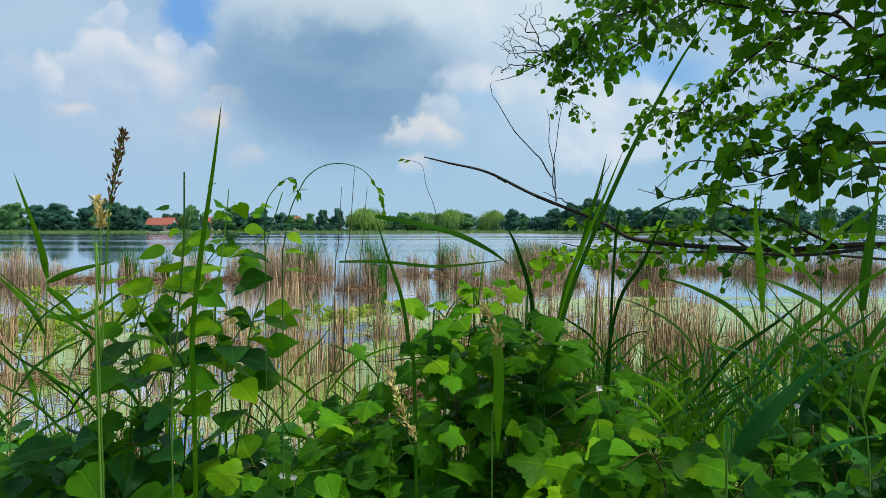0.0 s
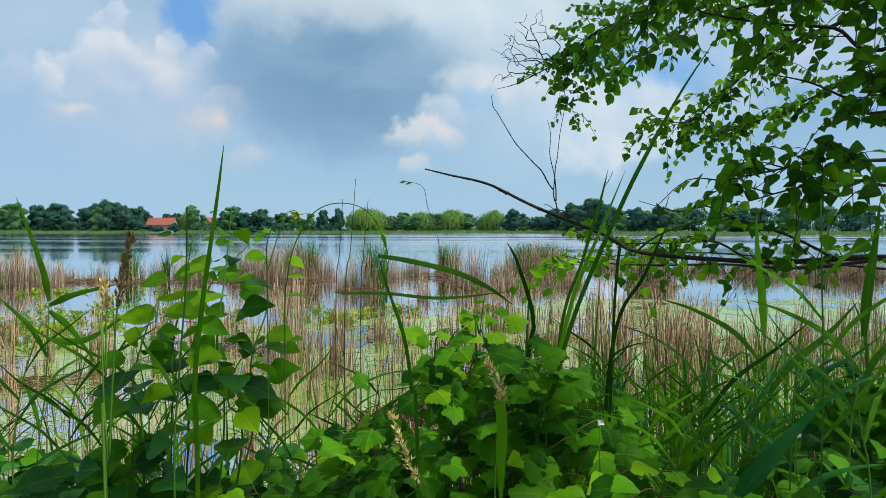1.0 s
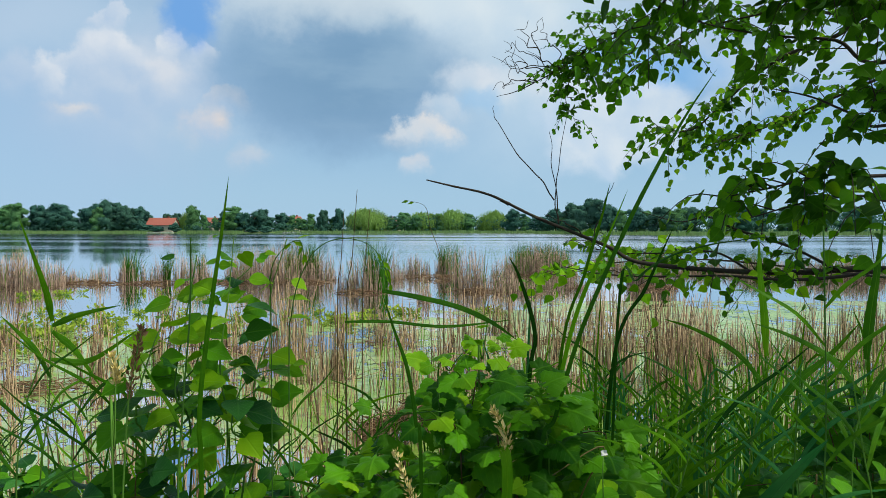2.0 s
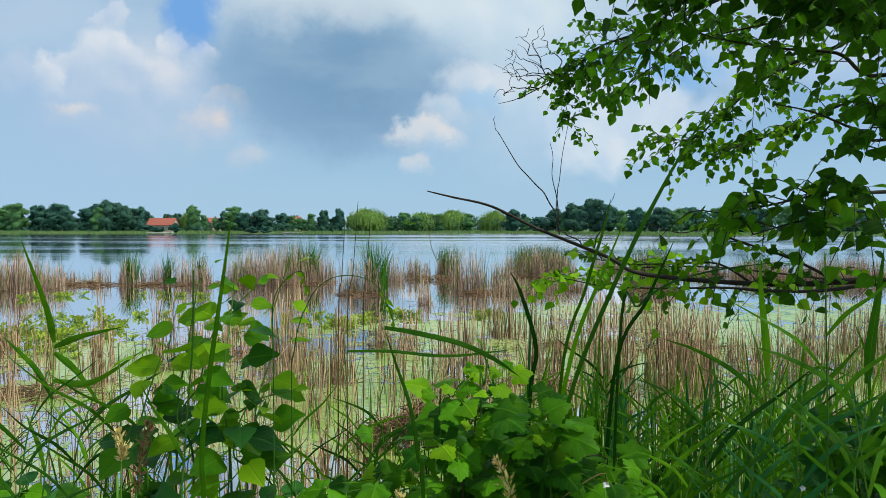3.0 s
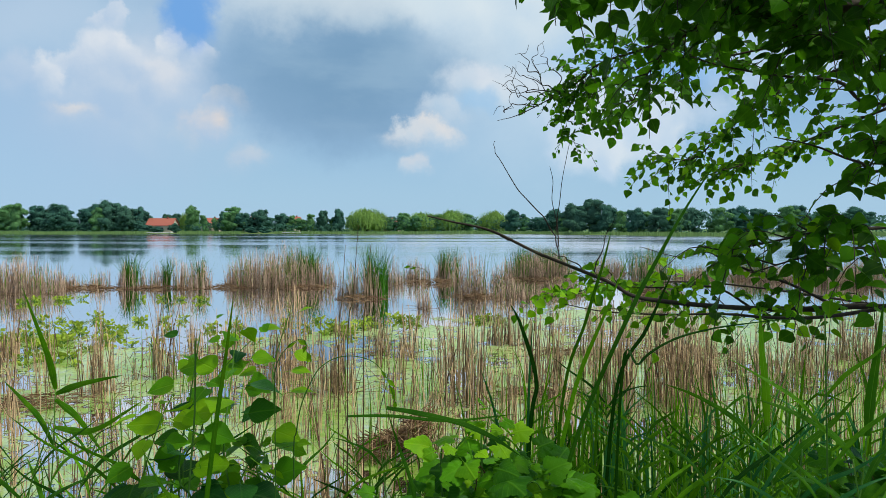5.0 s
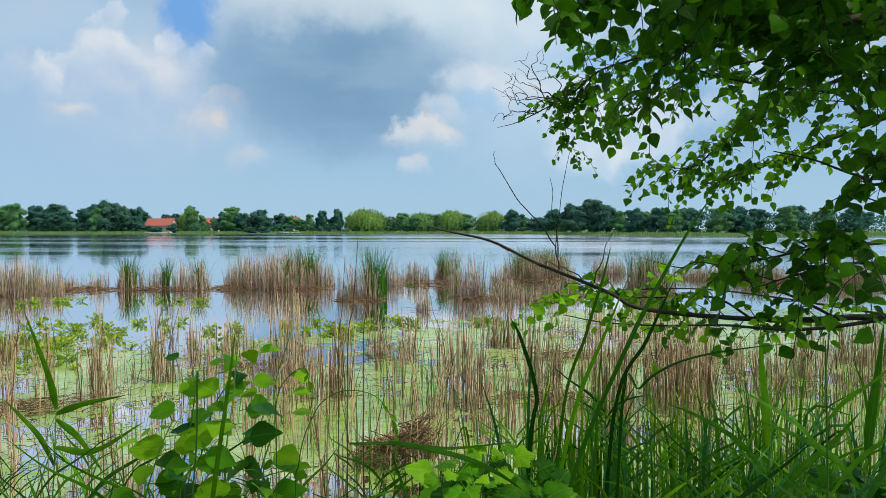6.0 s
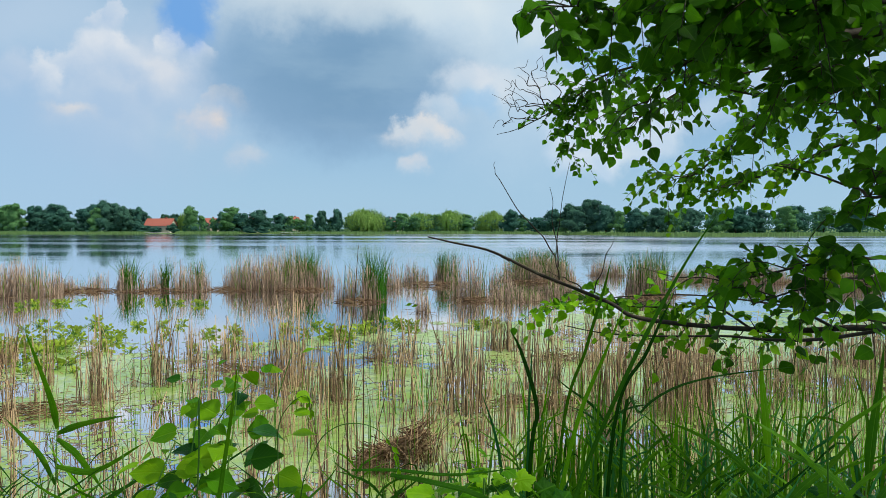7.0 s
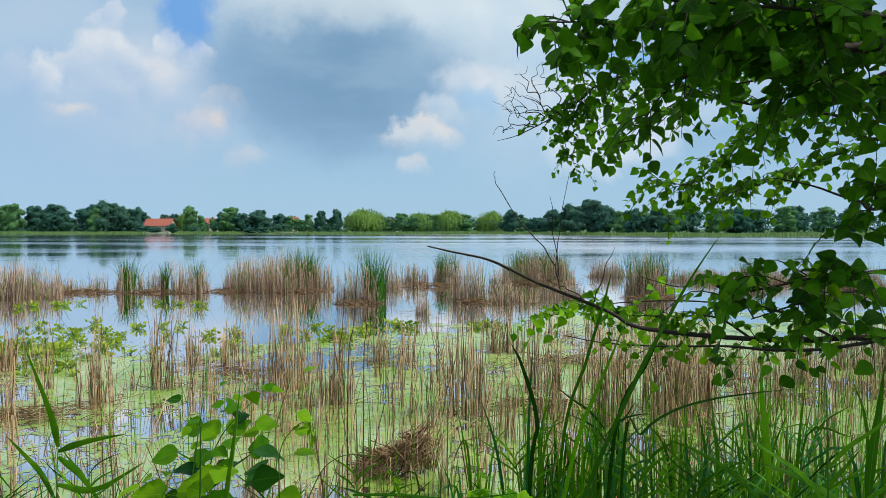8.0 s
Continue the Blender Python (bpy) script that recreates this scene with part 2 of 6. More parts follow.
def bark_build(n):
    at = place(n)
    grain = n.noise(at, 45.0, 6, 0.65)[0]
    moss = n.noise(at, 7.0, 4)[0]
    col = n.mix(grain, rgb(0.016, 0.012, 0.009), rgb(0.075, 0.058, 0.042))
    col = n.mix(n.step(moss, 0.56, 0.7, 0.0, 0.5), col, rgb(0.05, 0.065, 0.025))
    return principled(n, col, 0.8, grain, 0.7, 0.006, 0.2).outputs[0]


M["bark"] = shader("bark", bark_build)


def soil_build(n):
    at = place(n)
    a = n.noise(at, 6.0, 6)[0]
    b = n.noise(at, 40.0, 5)[0]
    col = n.mix(a, rgb(0.035, 0.026, 0.016), rgb(0.09, 0.07, 0.04))
    col = n.mix(n.step(b, 0.5, 0.65), col, rgb(0.05, 0.09, 0.02))
    sep = n.add("ShaderNodeSeparateXYZ")
    n.put(sep.inputs[0], at)
    col = n.mix(n.step(sep.outputs[1], 60, 150), col, n.mix(a, rgb(0.06, 0.12, 0.03), rgb(0.12, 0.19, 0.06)))
    return principled(n, col, 0.9, b, 0.6, 0.02, 0.2).outputs[0]


M["soil"] = shader("soil", soil_build)


def water_build(n):
    at = place(n)
    sep = n.add("ShaderNodeSeparateXYZ")
    n.put(sep.inputs[0], at)
    stretch = n.vec("MULTIPLY", at, (0.35, 1.0, 1.0))
    ripple = n.noise(stretch, 2.6, 3, 0.55)[0]
    swell = n.noise(stretch, 0.3, 2, 0.5)[0]
    height = n.math("MULTIPLY_ADD", swell, 1.5, n.math("MULTIPLY", ripple, 0.5))
    # breeze on the open lake, calm patches to the west and close to the reeds
    breeze = n.step(n.noise(n.vec("MULTIPLY", at, (0.010, 0.035, 1.0)), 1.0, 3)[0], 0.40, 0.60, 0.35, 1.0)
    west = n.step(n.math("DIVIDE", sep.outputs[0], n.math("MAXIMUM", sep.outputs[1], 1.0)), -0.38, -0.02, 0.42, 1.0)
    far = n.math("MULTIPLY", n.step(sep.outputs[1], 25, 90, 0.05, 1.0), n.math("MULTIPLY", breeze, west))
    mud = n.mix(n.noise(at, 1.5, 4)[0], rgb(0.020, 0.028, 0.018), rgb(0.045, 0.05, 0.028))
    p = principled(n, mud, n.math("MULTIPLY_ADD", far, 0.20, 0.025), n.math("MULTIPLY", height, far), 0.5, 0.06, 0.5)
    p.inputs["Specular IOR Level"].default_value = 0.0
    shine = n.add("ShaderNodeBsdfGlossy")
    shine.inputs[0].default_value = rgb(0.97, 0.98, 1.0)
    n.put(shine.inputs["Roughness"], n.math("MULTIPLY_ADD", far, 0.20, 0.025))
    lean = n.add("ShaderNodeCombineXYZ")
    n.put(lean.inputs[1], n.math("MULTIPLY", far, -0.024))
    n.put(shine.inputs["Normal"], n.vec("NORMALIZE", n.vec("ADD", p.inputs["Normal"].links[0].from_socket, lean.outputs[0])))
    rim = n.add("ShaderNodeFresnel")
    rim.inputs[0].default_value = 1.33
    m = n.add("ShaderNodeMixShader")
    n.put(m.inputs[0], n.step(rim.outputs[0], 0.02, 0.22, 0.45, 0.97))
    n.put(m.inputs[1], p.outputs[0])
    n.put(m.inputs[2], shine.outputs[0])
    return m.outputs[0]


M["water"] = shader("water", water_build)


def weed_build(n):
    at = place(n)
    big = n.noise(at, 0.9, 5, 0.6)[0]
    fine = n.noise(at, 7.0, 6, 0.65)[0]
    specks = n.noise(at, 60.0, 3, 0.6)[0]
    col = n.mix(n.step(big, 0.35, 0.65), rgb(0.20, 0.32, 0.045), rgb(0.37, 0.46, 0.15))
    col = n.mix(n.step(fine, 0.45, 0.7, 0.0, 0.6), col, rgb(0.155, 0.26, 0.025))
    col = n.mix(n.step(specks, 0.62, 0.70, 0.0, 0.6), col, rgb(0.10, 0.12, 0.03))
    p = principled(n, col, 0.45, specks, 0.3, 0.003, 0.3)
    # wet film between the fronds
    shine = n.add("ShaderNodeBsdfGlossy")
    shine.inputs[0].default_value = rgb(0.95, 0.98, 0.95)
    shine.inputs["Roughness"].default_value = 0.10
    m = n.add("ShaderNodeMixShader")
    n.put(m.inputs[0], n.math("ADD", n.step(fine, 0.36, 0.60, 0.45, 0.04), n.step(big, 0.4, 0.65, 0.0, 0.12)))
    n.put(m.inputs[1], p.outputs[0])
    n.put(m.inputs[2], shine.outputs[0])
    return m.outputs[0]


M["duckweed"] = shader("duckweed", weed_build)


def crown_shader(name, dark, light):
    def build(n):
        at = place(n)
        i = n.add("ShaderNodeNewGeometry").outputs["Random Per Island"]
        o = n.add("ShaderNodeObjectInfo").outputs["Random"]
        tone = n.math("ADD", n.math("MULTIPLY", i, 0.12), n.math("MULTIPLY", n.noise(at, 0.35, 4)[0], 0.85), clamp=True)
        col = n.mix(tone, dark, light)
        col = n.mix(n.math("MULTIPLY", o, 0.35), col, n.mix(0.5, light, rgb(0.12, 0.16, 0.05)))
        p = principled(n, col, 0.85, spec=0.05)
        t = n.add("ShaderNodeBsdfTranslucent")
        n.put(t.inputs[0], col)
        m = n.add("ShaderNodeMixShader")
        m.inputs[0].default_value = 0.36
        n.put(m.inputs[1], p.outputs[0])
        n.put(m.inputs[2], t.outputs[0])
        return m.outputs[0]

    return shader(name, build)


# the blue in the dark crowns, less in the mid ones, stands in for haze
M["crown_dark_hazed"] = crown_shader("crown_dark_hazed", rgb(0.036, 0.115, 0.100), rgb(0.075, 0.190, 0.140))
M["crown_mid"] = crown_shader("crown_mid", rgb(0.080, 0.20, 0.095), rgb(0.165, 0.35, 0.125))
M["crown_willow"] = crown_shader("crown_willow", rgb(0.16, 0.30, 0.085), rgb(0.34, 0.51, 0.12))
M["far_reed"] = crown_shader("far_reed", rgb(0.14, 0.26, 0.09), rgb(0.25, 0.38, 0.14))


def plain_shader(name, one, two, scale, rough=0.8):
    def build(n):
        g = n.noise(place(n), scale, 5)[0]
        return principled(n, n.mix(g, one, two), rough, g, 0.3, 0.02, 0.2).outputs[0]

    return shader(name, build)


M["roof"] = plain_shader("roof_tiles", rgb(0.26, 0.075, 0.055), rgb(0.38, 0.13, 0.095), 1.5)
M["plaster_wall"] = plain_shader("plaster_wall", rgb(0.55, 0.48, 0.38), rgb(0.70, 0.64, 0.53), 0.8)
M["pane"] = plain_shader("dark_pane", rgb(0.03, 0.035, 0.04), rgb(0.06, 0.07, 0.08), 0.5, 0.15)
M["boat_white"] = plain_shader("pale_boards", rgb(0.55, 0.58, 0.58), rgb(0.75, 0.76, 0.75), 0.8)


# ---- geometry helpers ----
class Geo:
    """Gathers vertices, faces and UVs for one mesh."""

    def __init__(self):
        self.v, self.f, self.uv, self.n = [], [], [], 0

    def add(self, v, f, uv=None):
        v = np.asarray(v, float).reshape(-1, 3)
        self.v.append(v)
        self.uv.append(np.zeros((len(v), 2)) if uv is None else np.asarray(uv, float))
        for face in f:
            self.f.append(tuple(i + self.n for i in face))
        self.n += len(v)

    def many(self, template, turns, offsets):
        """Copies of a template (v, f, uv) by 3 x 3 turns and offsets."""
        v, f, uv = template
        k, m = len(offsets), len(v)
        if not k:
            return
        allv = np.einsum("kij,nj->kni", np.asarray(turns), v) + np.asarray(offsets)[:, None, :]
        self.v.append(allv.reshape(-1, 3))
        self.uv.append(np.tile(uv, (k, 1)))
        for i in range(k):
            b = self.n + i * m
            self.f.extend(tuple(j + b for j in face) for face in f)
        self.n += k * m

    def mesh(self, name, material, smooth=True):
        me = bpy.data.meshes.new(name)
        v = np.concatenate(self.v)
        me.from_pydata(v.tolist(), [], self.f)
        uv = np.concatenate(self.uv)
        idx = np.empty(len(me.loops), dtype=np.int32)
        me.loops.foreach_get("vertex_index", idx)
        layer = me.uv_layers.new(name="UVMap")
        layer.data.foreach_set("uv", uv[idx].astype(np.float32).ravel())
        me.polygons.foreach_set("use_smooth", np.full(len(me.polygons), smooth))
        me.materials.append(material)
        return me


def thing(name, x, y, z, label, category, group="", kind=""):
    ob = new(name)
    ob.empty_display_size = 0.1
    ob.matrix_world = pose(x, y, z)
    return tagged(ob, label, category, group, kind)


def hang(ob, parent, m):
    """Parent ob, whose place in the world is m."""
    ob.parent = parent
    base = parent.matrix_basis if parent.parent is None else parent.parent.matrix_basis @ parent.matrix_basis
    ob.matrix_basis = base.inverted() @ m


def part(name, geo, material, parent, label="", smooth=True):
    ob = new(name, geo.mesh(name, M[material], smooth) if isinstance(geo, Geo) else geo)
    hang(ob, parent, Matrix())
    return tagged(ob, label)


def single(name, geo, material, label, category, group="", kind="", smooth=True):
    return tagged(new(name, geo.mesh(name, M[material], smooth)), label, category, group, kind)


def spline(points, per=6):
    """A smooth path through the points."""
    p = [Vector(q) for q in points]
    if len(p) == 2:
        return [p[0].lerp(p[1], i / per) for i in range(per + 1)]
    p = [2 * p[0] - p[1], *p, 2 * p[-1] - p[-2]]
    out = []
    for i in range(1, len(p) - 2):
        a, b, c, d = p[i - 1 : i + 3]
        for j in range(per):
            t = j / per
            out.append(0.5 * (2 * b + (c - a) * t + (2 * a - 5 * b + 4 * c - d) * t * t + (3 * b - a - 3 * c + d) * t**3))
    return out + [p[-2]]


def tube(geo, points, r0, r1, sides=6, rough=0.0):
    k = len(points)
    pts = [Vector(q) for q in points]
    ref = Vector((0.31, 0.87, 0.37))
    v, f = [], []
    for i, p in enumerate(pts):
        way = (pts[min(i + 1, k - 1)] - pts[max(i - 1, 0)]).normalized()
        s = way.cross(ref).normalized()
        w = way.cross(s)
        r = r0 + (r1 - r0) * i / (k - 1)
        for j in range(sides):
            q = 2 * math.pi * j / sides
            rr = r * (1 + rough * random.uniform(-1, 1))
            v.append(p + s * math.cos(q) * rr + w * math.sin(q) * rr)
    for i in range(k - 1):
        for j in range(sides):
            a, b = i * sides + j, i * sides + (j + 1) % sides
            f.append((a, b, b + sides, a + sides))
    f.append(tuple(range(sides))[::-1])
    f.append(tuple((k - 1) * sides + j for j in range(sides)))
    geo.add([tuple(q) for q in v], f)


def ribbon(geo, points, width, face=(0, -1, 0.2), fold=0.18, taper=0.35, base=0.7, twist=0.0):
    """A grass blade along a path, creased along its middle."""
    pts = [Vector(q) for q in points]
    k = len(pts)
    v, f, uv = [], [], []
    ref = Vector(face).normalized()
    for i, p in enumerate(pts):
        t = i / (k - 1)
        way = (pts[min(i + 1, k - 1)] - pts[max(i - 1, 0)]).normalized()
        side = way.cross(ref)
        side = side.normalized() if side.length > 1e-4 else Vector((1, 0, 0))
        if twist:
            side = Matrix.Rotation(twist * t, 3, way) @ side
        up = side.cross(way)
        w = width * 0.5 * min(1.0, base + (1 - base) * t / 0.25) * min(1.0, ((1 - t) / taper) ** 0.7 if t < 1 else 0.02)
        v += [p - side * w, p + up * (fold * w), p + side * w]
        uv += [(-0.5, t), (0, t), (0.5, t)]
    for i in range(k - 1):
        a = i * 3
        f += [(a, a + 1, a + 4, a + 3), (a + 1, a + 2, a + 5, a + 4)]
    geo.add([tuple(q) for q in v], f, uv)


def leaf_oval(saw=0.05, fat=0.36, rows=7, cup=0.16, droop=0.18, heart=0.0, wave=0.02, cols=4):
    """A pointed leaf with a toothed edge, one long from stalk to tip, stalk at the origin, tip towards +y."""
    v, f, uv = [], [], []
    half = cols // 2
    for i in range(rows + 1):
        t = i / rows
        w = fat * 1.06 * (math.sin(math.pi * t**0.72) ** 0.80) * (1 - 0.52 * t**1.5) * 1.1
        if i == rows:
            w = 0.008
        if i == 0:
            w = 0.04 + heart * 0.16
        tooth = saw * (1 if i % 2 else -0.4) if 0 < i < rows else 0
        z = -droop * t * t
        back = -heart * 0.13 * max(0.0, 1 - t / 0.3) ** 1.5
        for k in range(-half, half + 1):
            c = k / half
            x = c * w + (tooth if c == 1 else -tooth if c == -1 else 0)
            ripple = wave * math.sin(8 * t + 2 * c) * c * c
            v.append((x, t + back * abs(c) + 0.05 * abs(c) * w, z + cup * w * (0.15 * abs(c) + 0.85 * c * c) + ripple))
            uv.append((c * w / fat * 0.5, t))
    k = cols + 1
    for i in range(rows):
        for c in range(cols):
            a = i * k + c
            f.append((a, a + 1, a + k + 1, a + k))
    return np.array(v), f, np.array(uv)


def leaf_lobed(lobes=5, deep=0.27, teeth=0.045, cup=0.12, droop=0.5):
    """A broad leaf with pointed lobes like a hop's, stalk at the origin, middle lobe towards +y."""
    v, uv = [(0, 0.03, 0), (0, 0.40, 0.04)], [(0, 0.03), (0, 0.40)]
    n = lobes * 8
    for ring in (0.35, 0.7, 1.0):
        for i in range(n + 1):
            s = i / n
            q = (s - 0.5) * 2 * 2.6
            a = abs(2 * ((s * lobes) % 1.0) - 1)
            r = 1 - deep * (1 - (1 - a) ** 1.5) * ring
            r *= 1 + teeth * (1 if i % 2 else -1) * (ring > 0.9)
            length = 0.62 * (1 - 0.30 * abs(s - 0.5) * 2) * ring
            x, y = math.sin(q) * r * length, 0.38 + math.cos(q) * r * length
            rr = math.hypot(x, y - 0.38)
            # each lobe folds a little along its rib and hangs at its tip
            v.append((x, y, 0.04 - droop * rr * rr + 0.05 * ring * (0.5 - a) + cup * abs(x) * 0.4))
            uv.append((x, y))
    a, k = 2, n + 1
    f = [(1, a + i, a + i + 1) for i in range(n)]
    for ring in range(2):
        b = a + ring * k
        f += [(b + i, b + k + i, b + k + i + 1, b + i + 1) for i in range(n)]
    f += [(0, a, 1), (0, 1, a + n)]
    return np.array(v), f, np.array(uv)


def with_stalk(leaf, length=0.45, r=0.012):
    """The leaf with its stalk behind it."""
    v, f, uv = leaf
    k = len(v)
    ring = [(r * math.cos(a), y, z + r * math.sin(a)) for y, z in ((-length, -0.10), (-length * 0.4, -0.02), (0.04, 0)) for a in (0.5, 2.6, 4.7)]
    f = f + [(k + i * 3 + j, k + i * 3 + (j + 1) % 3, k + i * 3 + 3 + (j + 1) % 3, k + i * 3 + 3 + j) for i in range(2) for j in range(3)]
    return np.vstack([v, np.array(ring)]), f, np.vstack([uv, np.zeros((9, 2))])


LEAF = {
    "oval": with_stalk(leaf_oval(0.014, 0.43, 10, 0.14, 0.22), 0.3),
    "round": with_stalk(leaf_oval(0.012, 0.46, 9, 0.14, 0.14, 0.5)),
    "heart": with_stalk(leaf_oval(0.010, 0.48, 14, 0.18, 0.3, 0.8, 0.03, 6)),
    "slim": (np.array([(0, 0, 0), (-0.2, 0.4, 0.05), (0.2, 0.4, 0.05), (0, 1, -0.1), (0, 0.45, -0.03)]), [(0, 4, 1), (0, 2, 4), (1, 4, 3), (4, 2, 3)], np.zeros((5, 2))),
    "lobed": with_stalk(leaf_lobed()),
    "three": with_stalk(leaf_lobed(3, 0.30, 0.05)),
    "card": (np.array([(-0.3, 0.1, 0), (0.28, 0.0, 0.05), (0.36, 0.6, 0.02), (0, 1, -0.1), (-0.34, 0.66, 0.04)]), [(0, 1, 2, 3, 4)], np.zeros((5, 2))),
}
LEAF_MESH = {}


def leaf_mesh(shape, material):
    key = (shape, material)
    if key not in LEAF_MESH:
        g = Geo()
        g.add(*LEAF[shape])
        LEAF_MESH[key] = g.mesh("leaf", M[material])
    return LEAF_MESH[key]


def leaf_turn(way, normal, size):
    y = Vector(way).normalized()
    x = y.cross(Vector(normal))
    x = x.normalized() if x.length > 1e-4 else Vector((1, 0, 0))
    z = x.cross(y)
    return Matrix((x * size, y * size, z * size)).transposed()


def put_leaf(parent, shape, material, at, way, normal, size):
    ob = new("leaf", leaf_mesh(shape, material))
    hang(ob, parent, Matrix.Translation(at) @ leaf_turn(way, normal, size).to_4x4())
    return ob


def rnd(a, b):
    return random.uniform(a, b)


def ground_z(x, y):
    """Height of the bank and the lake's bed."""
    edge = 3.9 + 0.35 * math.sin(x * 1.3) + 0.2 * math.sin(x * 3.1 + 1)
    if y < 60:
        t = min(1, max(0, (y - 1.6) / (edge - 1.6)))
        z = 0.62 * (1 - t * t * (3 - 2 * t)) - 0.02
        if y > edge:
            z -= min(0.7, (y - edge) * 0.16)
        return z
    shore = far_shore(x)
    return -0.72 + min(1.2, max(0, (y - shore + 14) * 0.06))


def far_shore(x):
    """The far waterline: farther away beyond the left of the bay, nearer to the right."""
    t = min(1, max(0, (x - 20) / 60))
    return 300 - 85 * t * t * (3 - 2 * t) + 5 * math.sin(x * 0.05)


# ---- ground and water ----
def grid(xs, ys, height):
    g = Geo()
    v = [(x, y, height(x, y)) for y in ys for x in xs]
    k = len(xs)
    g.add(v, [(j * k + i, j * k + i + 1, (j + 1) * k + i + 1, (j + 1) * k + i) for j in range(len(ys) - 1) for i in range(k - 1)])
    return g


near_x = [-2000, -900, -400, -250, -150, -100, -60, -40, -25, -15, -10, *np.arange(-7, 7.01, 0.25).tolist(), 10, 15, 25, 40, 60, 80, 100, 120, 150, 250, 400, 900, 2000]
near_y = [-400, -100, -30, -10, -4, -2, *np.arange(-1, 6.01, 0.25).tolist(), 7, 8, 9, 10, 14, 20, 40, 59, 61, 120, 180, *range(196, 330, 3), 360, 420, 600, 1200, 2500]


def rough_ground(x, y):
    z = ground_z(x, y)
    if y < 6:
        z += 0.05 * noise.noise((x * 1.7, y * 1.7, 0)) + 0.02 * noise.noise((x * 6, y * 6, 3))
    return z


single("ground", grid(near_x, near_y, rough_ground), "soil", "dark muddy lake bank with sparse grass", "ground", kind="structure")
single("water", grid([-1500, -300, -60, 60, 300, 1500], [2.6, 10, 40, 120, 345], lambda x, y: 0.0), "water", "calm lake water reflecting the cloudy sky", "water", kind="structure")


# ---- far shore: trees, houses, reed fringe ----
def crown_round(seed, blobs=34, cards=7500, size=0.027, low=0.04):
    """A crown of leaf clumps round many small domes of uneven size, one high and one wide."""
    r = random.Random(seed)
    balls = [(0, 0, 0.55, 0.27, 0.34), (r.uniform(-0.1, 0.1), r.uniform(-0.1, 0.1), 0.80, 0.17, 0.19)]
    for _ in range(blobs):
        q, h = r.uniform(0, 6.283), r.uniform(low + 0.1, 0.93)
        far = 0.5 * math.sin(math.pi * min(1, max(0, (h + 0.12) / 1.15))) ** 0.7 * r.uniform(0.35, 0.86)
        s = r.uniform(0.08, 0.19) * (1.15 - 0.5 * h)
        balls.append((far * math.cos(q), far * math.sin(q), min(h, 1 - s * 0.8), s, s * r.uniform(0.6, 0.9)))
    g = Geo()
    turns, offs = [], []
    weight = [b[3] ** 2 for b in balls]
    for _ in range(cards):
        bx, by, bz, s, sz = r.choices(balls, weight)[0]
        d = Vector((r.gauss(0, 1), r.gauss(0, 1), r.gauss(0.2, 1))).normalized()
        k = r.uniform(0.78, 1.08) + (0.12 if r.random() < 0.08 else 0)
        offs.append((bx + d.x * s * k, by + d.y * s * k, bz + d.z * sz * k))
        way = Vector((r.gauss(0, 1), r.gauss(0, 1), r.gauss(-0.3, 0.6)))
        turns.append(np.array(leaf_turn(way, d + Vector((r.gauss(0, 0.22), r.gauss(0, 0.22), 0.15)), size * r.uniform(0.6, 1.4))))
    for bx, by, bz, s, sz in balls:
        core(g, bx, by, bz, s * 0.86, sz * 0.86, r)
    g.many(LEAF["card"], turns, offs)
    return g


def core(g, x, y, z, s, sz, r):
    """The dense inside of a clump of foliage, lumpy."""
    v, f, k, m = [], [], 9, 6
    for i in range(m + 1):
        a = math.pi * i / m
        for j in range(k):
            b = 6.283 * j / k
            q = r.uniform(0.9, 1.05)
            v.append((x + s * q * math.sin(a) * math.cos(b), y + s * q * math.sin(a) * math.sin(b), z + sz * q * math.cos(a)))
    for i in range(m):
        for j in range(k):
            f.append((i * k + j, i * k + (j + 1) % k, (i + 1) * k + (j + 1) % k, (i + 1) * k + j))
    g.add(v, f)


def crown_willow(seed, strands=420):
    """A weeping crown: strands of leaves that arch out and hang."""
    r = random.Random(seed)
    g = Geo()
    turns, offs = [], []
    for _ in range(strands):
        q, far = r.uniform(0, 6.283), r.uniform(0.1, 0.5)
        top = 1.0 - 1.1 * far * far - r.uniform(0, 0.16) - 0.07 * math.sin(3 * q + seed)
        end = r.uniform(0.05, 0.45) * (0.6 + far)
        h = top
        while h > end:
            w = far + 0.05 * (top - h) + r.uniform(-0.02, 0.02)
            offs.append((w * math.cos(q), w * math.sin(q), h))
            turns.append(np.array(leaf_turn((r.gauss(0, 0.25), r.gauss(0, 0.25), -1), (math.cos(q), math.sin(q), 0.4), r.uniform(0.045, 0.075))))
            h -= r.uniform(0.025, 0.055)
    for q in range(7):
        core(g, 0.2 * math.cos(q * 0.9), 0.2 * math.sin(q * 0.9), 0.38 + 0.03 * q, 0.14, 0.3, r)
    core(g, 0, 0, 0.6, 0.2, 0.26, r)
    g.many(LEAF["slim"], turns, offs)
    return g


def far_tree(name, crown, material, label):
    ob = thing(name, 0, 0, 0, label, "tree", "trees on the far shore")
    g = Geo()
    tube(g, spline([(0, 0, -0.03), (0.01, 0, 0.2), (-0.01, 0.01, 0.45), (0.0, 0, 0.8)]), 0.03, 0.008, 7, 0.1)
    for i in range(6):
        q, h = i * 1.05 + 0.3, 0.28 + 0.07 * i
        tube(g, spline([(0, 0, h), (0.12 * math.cos(q), 0.12 * math.sin(q), h + 0.12), (0.26 * math.cos(q), 0.26 * math.sin(q), h + 0.2)], 3), 0.012, 0.003, 5)
    part("trunk", g, "bark", ob)
    part("crown", crown, material, ob)
    return ob


